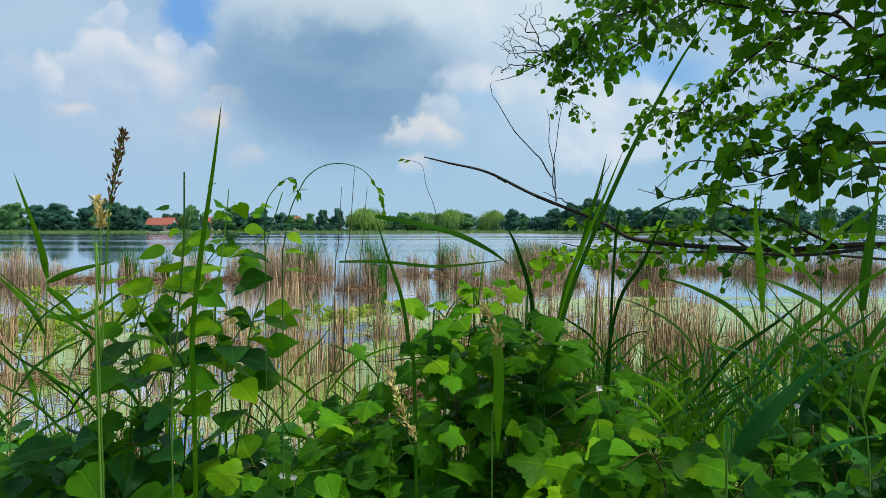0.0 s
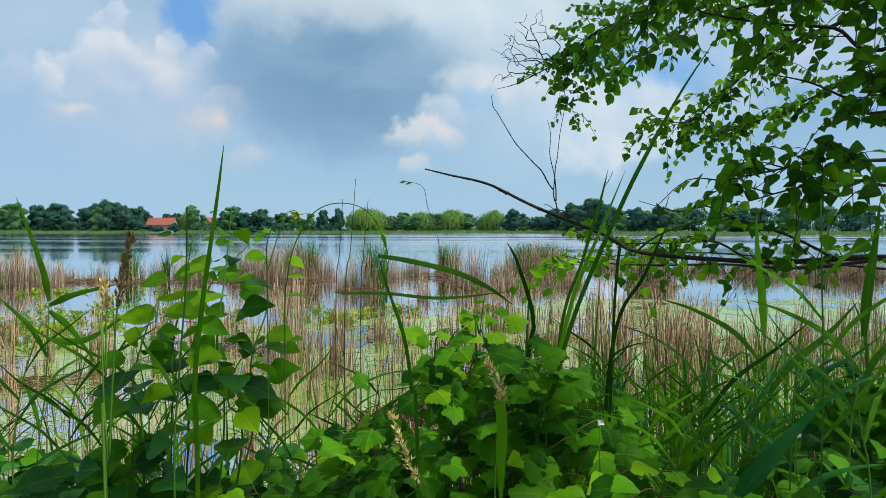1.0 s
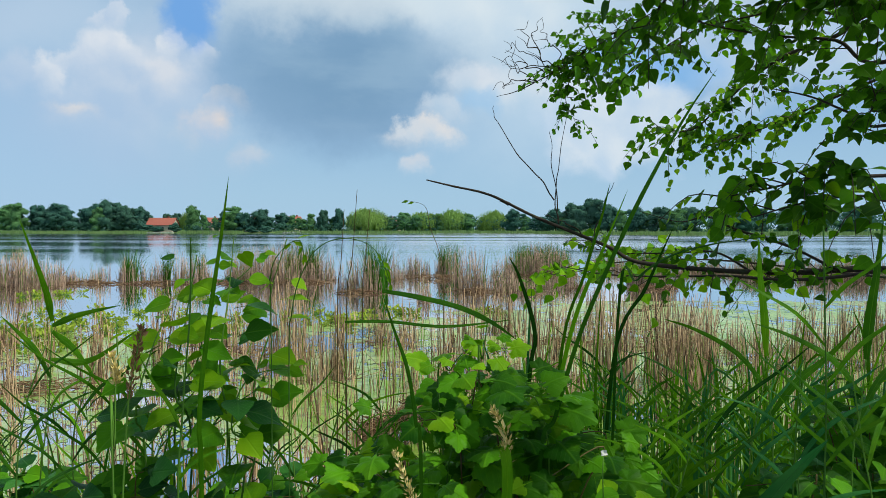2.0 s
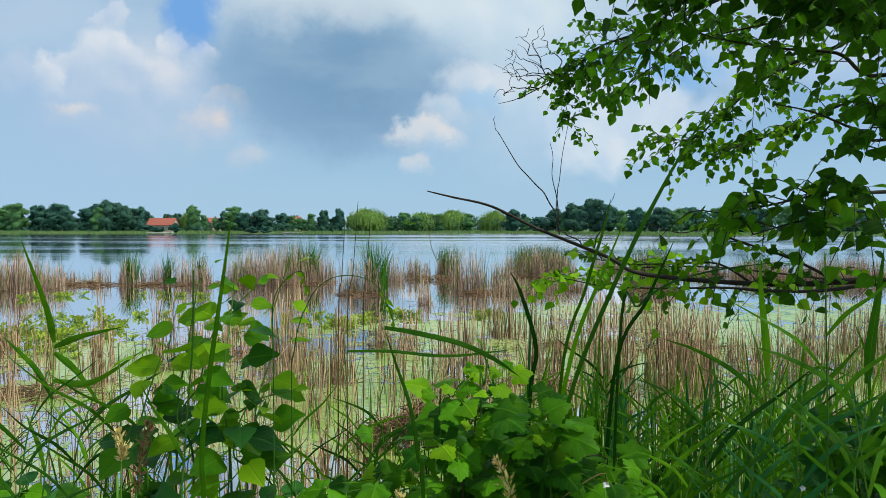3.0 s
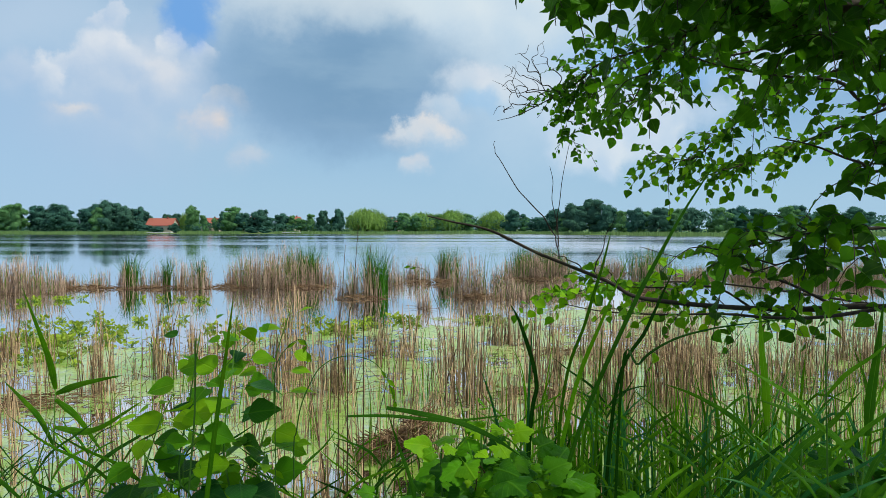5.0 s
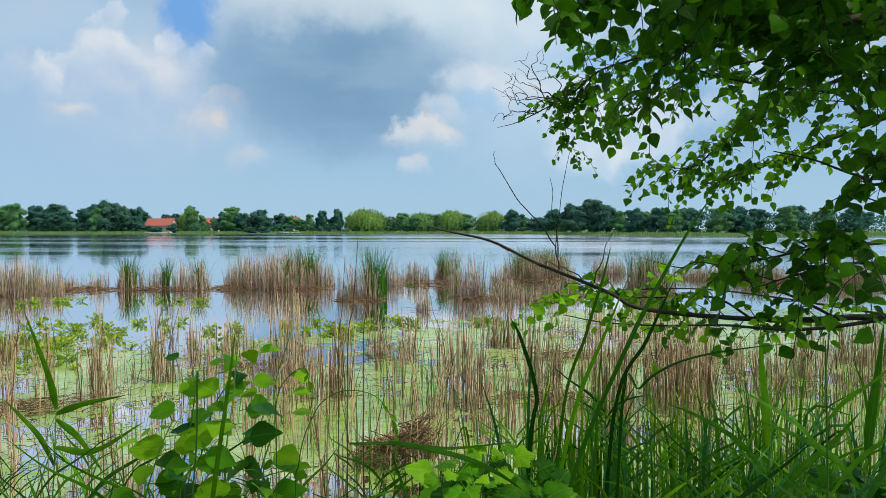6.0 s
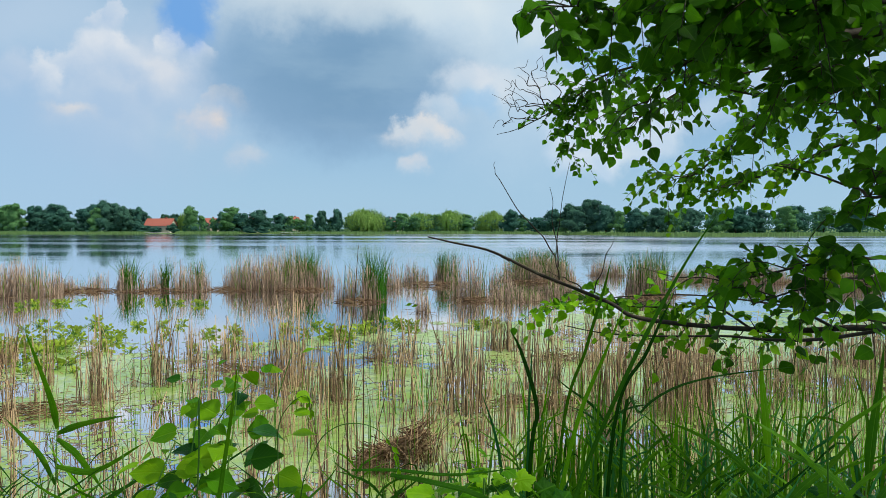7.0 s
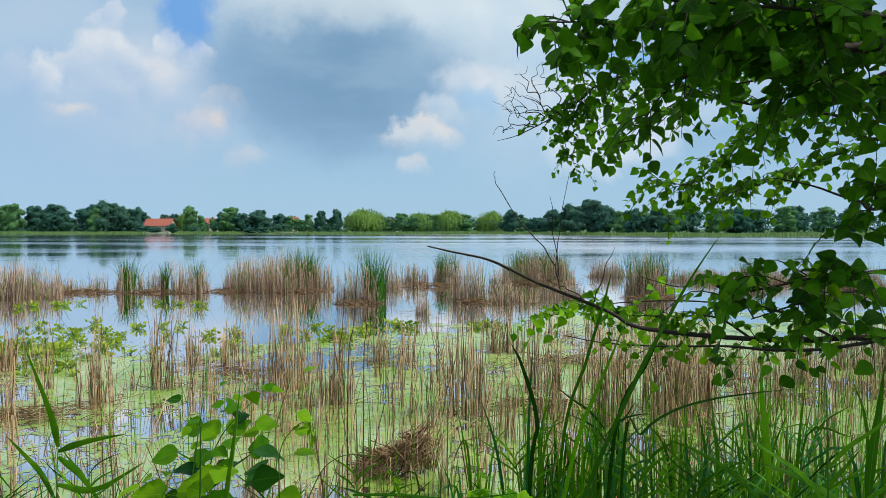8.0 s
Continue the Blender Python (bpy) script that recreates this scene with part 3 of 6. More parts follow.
TREES = {
    "dark": [far_tree("deciduous_tree", crown_round(s), "crown_dark_hazed", "dark green broad-leaved tree on the far shore") for s in (1, 2, 3)],
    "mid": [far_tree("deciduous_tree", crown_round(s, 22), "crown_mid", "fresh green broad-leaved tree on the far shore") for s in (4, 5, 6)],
    "willow": [far_tree("willow_tree", crown_willow(s), "crown_willow", "yellow-green weeping willow on the far shore") for s in (7, 8)],
}
dark_trees = [(-219.9, 14.0, 16.6), (-193.3, 12.8, 10.8), (-182.4, 13.5, 18.4), (-174.3, 11.1, 10.6), (-168.5, 11.3, 10.0), (-162.1, 13.4, 12.9), (-155.0, 15.2, 13.5), (-149.2, 12.4, 11.2), (-143.9, 11.1, 10.0), (-140.0, 12.1, 9.4), (-136.6, 9.0, 7.1), (-132.3, 9.3, 7.7), (-104.6, 10.2, 7.8), (-94.0, 9.2, 10.3), (-86.0, 10.8, 13.3), (-77.7, 9.4, 10.8), (-55.8, 10.3, 7.1), (-49.0, 11.1, 6.5), (32.3, 10.8, 11.2), (42.3, 6.9, 10.5), (47.7, 10.2, 12.2), (52.2, 12.2, 11.8), (57.3, 13.1, 13.3), (61.2, 10.7, 9.0), (67.6, 9.3, 8.2), (74.3, 9.0, 10.0), (84.6, 9.1, 11.2), (98.8, 9.5, 11.2), (107.9, 8.7, 10.3), (124.2, 10.0, 11.4), (146.5, 9.8, 12.5), (162.8, 10.2, 12.5)]
mid_trees = [(-208.0, 12.9, 14.5), (-199.5, 13.4, 11.4), (-158.1, 11.6, 10.0), (-117.5, 12.6, 10.2), (-121.2, 8.0, 6.6), (-113.2, 8.0, 6.0), (-108.7, 7.0, 5.4), (-98.8, 11.8, 12.7), (-72.6, 8.0, 6.0), (-66.4, 6.7, 9.0), (-61.6, 8.5, 7.1), (-52.2, 6.4, 5.3), (-41.7, 7.9, 8.8), (-24.6, 6.6, 8.8), (-18.1, 9.0, 10.6), (-12.9, 7.9, 8.9), (-2.4, 8.5, 10.7), (11.0, 8.6, 10.8), (37.3, 7.3, 9.2), (64.8, 8.2, 7.9), (70.7, 7.8, 8.9), (79.1, 8.6, 9.9), (91.5, 8.7, 9.9), (115.3, 9.2, 10.4), (135.5, 9.7, 11.5), (65.8, 5.1, 5.5), (59.4, 6.9, 9.6), (50.3, 7.3, 9.4)]
willow_trees = [(-35.1, 11.0, 18.8), (-31.2, 8.9, 11.7), (-10.3, 9.5, 15.4), (-5.0, 8.8, 10.7), (4.3, 10.7, 14.9), (23.7, 10.2, 14.5), (19.1, 7.0, 7.8), (-126.5, 9.6, 6.5)]
rank = random.Random(5)
for kind, rows in (("dark", dark_trees), ("mid", mid_trees), ("willow", willow_trees)):
    for i, (x, h, w) in enumerate(rows):
        y = far_shore(x) + rank.uniform(16, 26) + (16 if abs(x + 131) < 8 else 0)
        m = pose(x, y, ground_z(x, y) - 0.1, 0, 0, rank.uniform(0, 360)) @ Matrix.Diagonal((w * 1.05, w * 1.05, h * 1.03, 1))
        pick = TREES[kind]
        if i < len(pick):
            pick[i].matrix_basis = m
        else:
            first = pick[i % len(pick)]
            c = copy_thing(first, Matrix())
            c.matrix_basis = m


def far_wood():
    """The belt of undergrowth and farther wood behind the single trees."""
    g = Geo()
    r = random.Random(11)
    turns, offs = [], []
    for _ in range(30000):
        x = r.uniform(-330, 330)
        if -138 < x < -121:
            continue
        y = far_shore(x) + r.uniform(10, 60)
        top = (6.0 if x > -45 else 3.6) + 2.4 * noise.noise((x * 0.06, 0, 1)) + (y - far_shore(x)) * 0.03
        offs.append((x, y, 0.4 + r.uniform(0, 1) ** 0.7 * max(1.5, top)))
        d = Vector((r.gauss(0, 0.5), -1, r.gauss(0.5, 0.6)))
        turns.append(np.array(leaf_turn((r.gauss(0, 1), 0, r.gauss(0, 1)), d, r.uniform(0.4, 0.9))))
    g.many(LEAF["card"], turns, offs)
    single("undergrowth", g, "crown_dark_hazed", "belt of bushes and far woodland behind the shore", "woodland", kind="stuff")


far_wood()


def blades_field(bases, heights, widths, lean=0.12, levels=4, turn=0.9, seed=1):
    """Many slim upright blades as one set of vertices: creased ribbons with a bend."""
    r = np.random.RandomState(seed)
    n = len(bases)
    b = np.asarray(bases, float)
    if b.shape[1] == 2:
        b = np.column_stack([b, np.zeros(n)])
    h, w = np.asarray(heights, float), np.asarray(widths, float)
    q = r.uniform(0, 2 * np.pi, n)
    amount = np.abs(r.normal(0, lean, n)) * h
    face = r.uniform(-turn, turn, n)
    sx, sy = np.cos(face), np.sin(face)
    g = Geo()
    rows = []
    for i in range(levels):
        t = i / (levels - 1)
        cx = b[:, 0] + np.cos(q) * amount * t**2
        cy = b[:, 1] + np.sin(q) * amount * t**2
        cz = b[:, 2] + h * t * (1 - 0.12 * t * (amount / h))
        k = w * 0.5 * (1 - t**2.2 * 0.93)
        left = np.column_stack([cx - sx * k, cy - sy * k, cz])
        mid = np.column_stack([cx + sy * k * 0.35, cy - sx * k * 0.35, cz])
        right = np.column_stack([cx + sx * k, cy + sy * k, cz])
        rows.append(np.stack([left, mid, right], 1))
    v = np.concatenate(rows, 1)
    f1 = []
    for i in range(levels - 1):
        a = i * 3
        f1 += [(a, a + 1, a + 4, a + 3), (a + 1, a + 2, a + 5, a + 4)]
    uv = np.array([((c - 1) * 0.5, i / (levels - 1)) for i in range(levels) for c in range(3)])
    m = levels * 3
    g.v, g.uv, g.n = [v.reshape(-1, 3)], [np.tile(uv, (n, 1))], n * m
    g.f = [tuple(j + k * m for j in face_) for k in range(n) for face_ in f1]
    return g


def stalks_field(bases, heights, radii, lean=0.06, levels=3, seed=1, kink=0.15):
    """Many thin dry stalks as one mesh: three-sided, slightly bent, some snapped over."""
    r = np.random.RandomState(seed)
    n = len(bases)
    b = np.asarray(bases, float)
    if b.shape[1] == 2:
        b = np.column_stack([b, np.full(n, -0.05)])
    h, rad = np.asarray(heights, float), np.asarray(radii, float)
    q, amount = r.uniform(0, 2 * np.pi, n), np.abs(r.normal(0, lean, n)) * h
    snapped = r.uniform(0, 1, n) < kink
    rows = []
    for i in range(levels + 1):
        t = i / levels
        out = amount * t**1.5
        z = h * t
        if i == levels:
            out = np.where(snapped, out + h / levels * r.uniform(0.4, 1.0, n), out)
            z = np.where(snapped, z - h / levels * r.uniform(0.4, 1.5, n), z)
        c = np.column_stack([b[:, 0] + np.cos(q) * out, b[:, 1] + np.sin(q) * out, b[:, 2] + z])
        k = rad * (1 - 0.45 * t)
        ring = [c + np.column_stack([np.cos(a) * k, np.sin(a) * k, np.zeros(n)]) for a in (0.3, 2.4, 4.5)]
        rows.append(np.stack(ring, 1))
    v = np.concatenate(rows, 1)
    m = (levels + 1) * 3
    f1 = [(i * 3 + j, i * 3 + (j + 1) % 3, i * 3 + 3 + (j + 1) % 3, i * 3 + 3 + j) for i in range(levels) for j in range(3)]
    f1.append((levels * 3, levels * 3 + 1, levels * 3 + 2))
    g = Geo()
    g.v, g.uv, g.n = [v.reshape(-1, 3)], [np.zeros((n * m, 2))], n * m
    g.f = [tuple(j + k * m for j in face_) for k in range(n) for face_ in f1]
    return g


def far_fringe():
    r = random.Random(21)
    bases, hs, ws = [], [], []
    for _ in range(22000):
        x = r.uniform(-300, 260)
        if -128.5 < x < -116.5 or -90 < x < -74:
            continue
        y = far_shore(x) - r.uniform(-4, 5)
        bases.append((x, y, -0.1))
        hs.append(r.uniform(0.9, 1.5) * (1.0 + 0.25 * noise.noise((x * 0.05, 0, 3))))
        ws.append(r.uniform(0.16, 0.32))
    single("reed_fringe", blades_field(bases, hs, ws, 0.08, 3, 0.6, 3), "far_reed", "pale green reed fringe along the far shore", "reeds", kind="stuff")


far_fringe()


def house(x, y, w, wall_h, roof_h, deep, turn, label):
    ob = thing("house", x, y, ground_z(x, y), label, "house", "houses on the far shore")
    ob.matrix_basis = ob.matrix_basis @ pose(0, 0, 0, 0, 0, turn)
    top = wall_h
    g = Geo()
    a, b = w / 2, deep / 2
    g.add([(-a, -b, -0.3), (a, -b, -0.3), (a, b, -0.3), (-a, b, -0.3), (-a, -b, top), (a, -b, top), (a, b, top), (-a, b, top), (-a, 0, top + roof_h), (a, 0, top + roof_h)],
          [(0, 1, 5, 4), (2, 3, 7, 6), (1, 2, 6, 9, 5), (3, 0, 4, 8, 7), (0, 3, 2, 1)])
    wall = part("wall", g, "plaster_wall", ob, smooth=False)
    wall.matrix_basis = Matrix()
    g = Geo()
    e, t = 0.5, 0.18
    for s in (-1, 1):
        lo, hi = (s * (b + e), top - e * roof_h / b), (0, top + roof_h)
        v = [(-a - e, lo[0], lo[1]), (a + e, lo[0], lo[1]), (a + e, hi[0], hi[1]), (-a - e, hi[0], hi[1])]
        v += [(p[0], p[1], p[2] + t) for p in v]
        g.add(v, [(0, 1, 2, 3), (4, 5, 6, 7), (0, 1, 5, 4), (1, 2, 6, 5), (2, 3, 7, 6), (3, 0, 4, 7)])
    part("roof", g, "roof", ob, "red tiled gable roof", smooth=False).matrix_basis = Matrix()
    g = Geo()
    g.add([(p, q, z) for z in (top + roof_h * 0.6, top + roof_h + 0.8) for p, q in ((a * 0.4, -0.3), (a * 0.4 + 0.6, -0.3), (a * 0.4 + 0.6, 0.3), (a * 0.4, 0.3))],
          [(0, 1, 5, 4), (1, 2, 6, 5), (2, 3, 7, 6), (3, 0, 4, 7), (4, 5, 6, 7)])
    part("chimney", g, "roof", ob, smooth=False).matrix_basis = Matrix()
    n = max(2, int(w / 2.4))
    for i in range(n):
        cx = -a + w * (i + 0.5) / n
        g = Geo()
        v = [(cx + p, -b - 0.05 + q, top * 0.5 + z) for q in (0, 0.1) for p, z in ((-0.5, -0.6), (0.5, -0.6), (0.5, 0.6), (-0.5, 0.6))]
        g.add(v, [(0, 1, 2, 3), (4, 7, 6, 5), (0, 4, 5, 1), (1, 5, 6, 2), (2, 6, 7, 3), (3, 7, 4, 0)])
        part("window", g, "pane", ob, smooth=False).matrix_basis = Matrix()


house(-130, 316, 11.5, 3.4, 3.0, 8, 0, "long low house with a red tiled roof behind shore trees")
house(-112.8, 333, 7, 3.6, 3.2, 7, 60, "small house with a red tiled roof between trees")
house(-92, 333, 6, 4.2, 3.4, 7, 75, "house gable with a faded red roof between trees")
house(-72.8, 333, 7, 4.0, 3.4, 7, 55, "pale house with an orange-red roof between trees")
house(-24.5, 326, 6, 3.4, 3.2, 7, 80, "small brick house half hidden by willows")


def shore_bush(x, y, w, h):
    """A low rounded shrub at the water's edge."""
    c = copy_thing(TREES["dark"][0], Matrix())
    c.name = "bush"
    c.matrix_basis = pose(x, y, ground_z(x, y) - 0.3, 0, 0, x * 40) @ Matrix.Diagonal((w, w, h, 1))
    tagged(c, "low dark green bush at the water's edge", "bush", "bushes on the far shore")


for row in ((-137, 308, 6.5, 5.2), (-133.6, 307, 7.5, 4.0), (-129, 307, 7, 3.0), (-121.4, 308, 5.5, 4.8), (-112, 309, 4.5, 3.4), (-80, 306, 6, 3.6), (-86, 306, 6, 3.2)):
    shore_bush(*row)


def jetty(x, y, w, label):
    ob = thing("jetty", x, y, 0, label, "jetty")
    g = Geo()
    for i in range(8):
        a, b = -w / 2 + w * i / 8, -w / 2 + w * (i + 0.95) / 8
        g.add([(x + p, y + q, z) for z in (0.45, 0.62) for p, q in ((a, -1), (b, -1), (b, 1), (a, 1))],
              [(0, 1, 5, 4), (1, 2, 6, 5), (2, 3, 7, 6), (3, 0, 4, 7), (4, 5, 6, 7), (3, 2, 1, 0)])
    part("deck", g, "boat_white", ob, smooth=False)
    for s in (-0.42, 0, 0.42):
        g = Geo()
        tube(g, [(x + s * w, y - 0.9, -0.8), (x + s * w, y - 0.9, 0.9)], 0.12, 0.12, 8)
        part("post", g, "bark", ob)


jetty(-123, 296, 11, "low pale wooden jetty on the far shore")
jetty(-66, 297, 8, "pale moored platform beside the reed fringe")


# ---- reed islands in the lake ----
def reed_clump(x, y, w, d, n_dry, h_dry, n_green, h_green, seed, gx=0.0, gw=1.0, label=""):
    """Dry reed stalks over an oval of water, with fresh green ones among them."""
    r = random.Random(seed)
    ob = thing("reed_clump", x, y, 0, label or "clump of dry tan reeds standing in shallow water", "reeds", "reed clumps in the lake", "stuff")

    def spot(cx, ww, dd):
        while True:
            a, b = r.uniform(-1, 1), r.uniform(-1, 1)
            if a * a + b * b < 1 and noise.noise((x + a * ww * 1.2, y + b * dd * 1.2, seed)) > r.uniform(-0.5, 0.1):
                return (x + cx + a * ww / 2, y + b * dd / 2)

    if n_dry:
        n_dry = int(n_dry * (1.5 if y > 16 else 1.25 if n_dry < 150 else 0.2))
        bases = [spot(0, w, d) for _ in range(n_dry)]
        hs = [h_dry * ((0.98 - 0.32 * ((bx - x) / (w * 0.5)) ** 2) if y > 17 else 1.0) * (0.26 + 0.82 * r.random() ** (1.35 if y > 17 else 0.8)) * (1 + (0.5 if y > 17 else 0.25) * noise.noise((bx * 1.6, by * 1.6, 4))) for bx, by in bases]
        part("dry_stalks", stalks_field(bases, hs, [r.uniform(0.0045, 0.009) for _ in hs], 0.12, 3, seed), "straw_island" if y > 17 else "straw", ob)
        # leaning and fallen straw at the foot
        m = max(8, n_dry // 6)
        g = Geo()
        for _ in range(m):
            bx, by = spot(0, w * 1.08, d * 1.1)
            q, l = r.uniform(0, 6.283), r.uniform(0.25, 0.7)
            tube(g, [(bx, by, 0.01), (bx + math.cos(q) * l * 0.5, by + math.sin(q) * l * 0.5, 0.05), (bx + math.cos(q) * l, by + math.sin(q) * l, r.uniform(0.0, 0.25))], 0.005, 0.003, 3)
        part("fallen_stalks", g, "straw_old", ob)
        if y > 17:
            bases = [(*spot(0, w * 0.95, d), -0.03) for _ in range(max(8, n_dry // 9))]
            hs = [h_dry * r.uniform(0.6, 1.25) for _ in bases]
            part("green_blades", blades_field(bases, hs, [r.uniform(0.008, 0.015) for _ in hs], 0.2, 5, 1.2, seed + 500), "blade", ob)
    if n_green:
        bases = [(bx, by + 0.3 * min(d, gw), -0.03) for bx, by in (spot(gx, gw * 0.85, min(d, gw)) for _ in range(int(n_green * 2.3)))]
        hs = [h_green * (0.92 if y > 17 else 1.0) * r.uniform(0.5, 1.1) for _ in bases]
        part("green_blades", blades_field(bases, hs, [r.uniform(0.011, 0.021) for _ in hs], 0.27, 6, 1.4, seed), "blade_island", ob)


REEDS_WEST = [
    (-14.83, 23.97, 2.96, 1.78, 895, 1.20, 0, 0.00, 0.00, 1.00),
    (-14.18, 25.94, 1.37, 0.82, 192, 0.50, 0, 0.00, 0.00, 1.00),
    (-13.24, 26.21, 0.79, 0.80, 107, 0.75, 0, 0.00, 0.00, 1.00),
    (-11.84, 25.66, 0.94, 0.80, 128, 1.08, 102, 1.50, 0.00, 0.73),
    (-10.96, 25.93, 1.06, 0.80, 143, 0.81, 44, 1.41, 0.37, 0.32),
    (-9.59, 25.77, 1.67, 1.00, 285, 1.21, 43, 1.42, 0.37, 0.31),
    (-6.64, 26.63, 3.85, 2.20, 1439, 1.41, 198, 1.87, 1.05, 1.42),
    (-4.70, 26.77, 0.98, 0.80, 133, 1.09, 0, 0.00, 0.00, 1.00),
]
REEDS_MIDDLE = [
    (-2.75, 22.26, 1.48, 0.89, 224, 1.26, 134, 1.95, 0.50, 0.96),
    (-2.10, 27.37, 1.05, 0.80, 142, 1.06, 0, 0.00, 0.00, 1.00),
    (-1.25, 29.35, 1.44, 0.86, 210, 1.03, 0, 0.00, 0.00, 1.00),
    (-0.55, 19.30, 0.45, 0.80, 61, 0.91, 0, 0.00, 0.00, 1.00),
    (0.19, 29.32, 1.20, 0.80, 162, 1.20, 140, 1.63, 0.02, 1.01),
    (0.90, 22.68, 1.51, 0.91, 232, 1.42, 0, 0.00, 0.00, 1.00),
    (2.13, 25.40, 0.83, 0.80, 112, 1.05, 0, 0.00, 0.00, 1.00),
    (4.33, 30.66, 3.44, 2.06, 1204, 1.25, 457, 1.64, 0.09, 3.26),
]
REEDS_EAST = [
    (8.21, 33.89, 1.85, 1.11, 349, 0.94, 0, 0.00, 0.00, 1.00),
    (7.36, 24.07, 1.81, 1.09, 335, 1.43, 245, 1.80, 0.03, 1.75),
    (11.81, 31.13, 2.52, 1.51, 646, 0.64, 0, 0.00, 0.00, 1.00),
    (13.89, 29.78, 2.87, 1.72, 842, 0.84, 167, 1.20, -0.12, 1.20),
    (16.43, 28.07, 3.80, 2.20, 1420, 0.99, 0, 0.00, 0.00, 1.00),
    (2.27, 21.96, 1.78, 1.07, 321, 0.62, 0, 0.00, 0.00, 1.00),
    (4.17, 23.54, 1.53, 0.92, 238, 0.68, 0, 0.00, 0.00, 1.00),
]
# x, y, width, depth, dry stalks, their height, green blades, their height, where the green stands and how wide
for i, (x, y, w, d, n, h, ng, hg, gx, gw) in enumerate(REEDS_WEST + REEDS_MIDDLE + REEDS_EAST):
    reed_clump(x, y, w, d, n, h, ng, hg, i + 40, gx, gw, "clump of dry tan reeds with fresh green blades in the lake" if ng else "")

# stands of dry reed in the shallows: x, y, width, depth, stalks, height
SHALLOWS_A = [
    (-4.21, 10.29, 0.52, 0.50, 50, 1.15),
    (-4.41, 12.01, 0.31, 0.50, 35, 0.87),
    (-2.31, 10.05, 0.73, 0.58, 75, 1.19),
    (-1.50, 9.24, 0.60, 0.50, 56, 1.13),
    (-1.14, 12.25, 0.60, 0.50, 56, 0.66),
    (-0.65, 12.01, 0.34, 0.50, 37, 0.79),
    (0.25, 8.70, 0.63, 0.50, 59, 1.42),
    (1.22, 13.22, 0.80, 0.64, 89, 1.01),
    (1.47, 10.01, 0.57, 0.50, 54, 1.15),
    (2.03, 8.35, 0.67, 0.54, 65, 1.36),
]
SHALLOWS_B = [
    (3.07, 8.84, 0.98, 0.78, 127, 1.21),
    (4.60, 10.73, 0.35, 0.50, 38, 0.71),
    (5.57, 10.51, 0.34, 0.50, 37, 0.87),
    (7.21, 11.64, 0.93, 0.75, 116, 0.95),
    (-4.72, 9.24, 0.52, 0.50, 51, 0.80),
    (-7.62, 12.01, 0.49, 0.50, 48, 0.60),
    (-3.66, 12.01, 0.58, 0.50, 55, 0.79),
    (2.77, 14.78, 1.86, 1.49, 427, 0.77),
    (4.65, 14.30, 2.22, 1.78, 604, 0.68),
]
for i, (x, y, w, d, n, h) in enumerate(SHALLOWS_A + SHALLOWS_B):
    reed_clump(x, y, w, d, n, h, 0, 0, i + 80)


def scattered_reeds():
    """Single dry stalks and thin green rushes all over the shallows."""
    r = random.Random(31)
    bases, hs = [], []
    while len(bases) < 2500:
        y = r.uniform(4.7, 12.8)
        x = r.uniform(-0.72, 0.72) * y
        if noise.noise((x * 0.5, y * 0.5, 7)) + 0.35 * (x / y) < r.uniform(-0.6, 0.3) or y > 11.5 and r.random() < 0.7:
            continue
        h, wide = r.uniform(0.4, 1.2), r.uniform(0.03, 0.13)
        for _ in range(r.choice((1, 1, 2, 5, 9, 14))):
            bases.append((x + r.gauss(0, wide), y + r.gauss(0, wide)))
            hs.append(h * r.uniform(0.35, 1.1))
    single("dry_reeds", stalks_field(bases, hs, [r.uniform(0.004, 0.0085) for _ in hs], 0.13, 4, 32, 0.22), "straw", "scattered dry reed stalks in the shallow water", "reeds", kind="stuff")
    bases, hs = [], []
    for _ in range(520):
        y = r.uniform(4.8, 12)
        bases.append((r.uniform(-0.7, 0.7) * y, y))
        hs.append(r.uniform(0.25, 0.8))
    single("leaning_reeds", stalks_field(bases, hs, [r.uniform(0.0035, 0.006) for _ in hs], 0.9, 3, 35, 0.4), "straw_old", "broken brown reed stalks leaning over the water", "reeds", kind="stuff")
    bases, hs = [], []
    while len(bases) < 620:
        y = r.uniform(4.3, 9.5)
        x = r.uniform(-0.7, 0.72) * y
        if r.random() > 0.35 + 0.5 * (x / y):
            continue
        bases.append((x, y, -0.1))
        hs.append(r.uniform(0.6, 1.25))
    single("green_rushes", blades_field(bases, hs, [r.uniform(0.006, 0.013) for _ in hs], 0.16, 5, 1.4, 33), "blade", "scattered green rushes in the shallow water", "rushes", kind="stuff")


scattered_reeds()


def floating_bits():
    """Short broken pieces of stalk and dead leaf lying on the water."""
    r = random.Random(37)
    g = Geo()
    for _ in range(1500):
        y = r.uniform(4.4, 14.5)
        x = r.uniform(-0.72, 0.72) * y
        if noise.noise((x * 0.9, y * 0.9, 11)) < r.uniform(-0.5, 0.4):
            continue
        q, l = r.uniform(0, 6.283), r.uniform(0.03, 0.16)
        d = Vector((math.cos(q) * l, math.sin(q) * l, r.uniform(0, 0.02)))
        tube(g, [Vector((x, y, 0.005)), Vector((x, y, 0.009)) + d * 0.5, Vector((x, y, 0.006)) + d], 0.005, 0.003, 3)
    single("reed_bits", g, "straw_old", "brown bits of broken reed floating on the water", "reed litter", kind="stuff")


floating_bits()


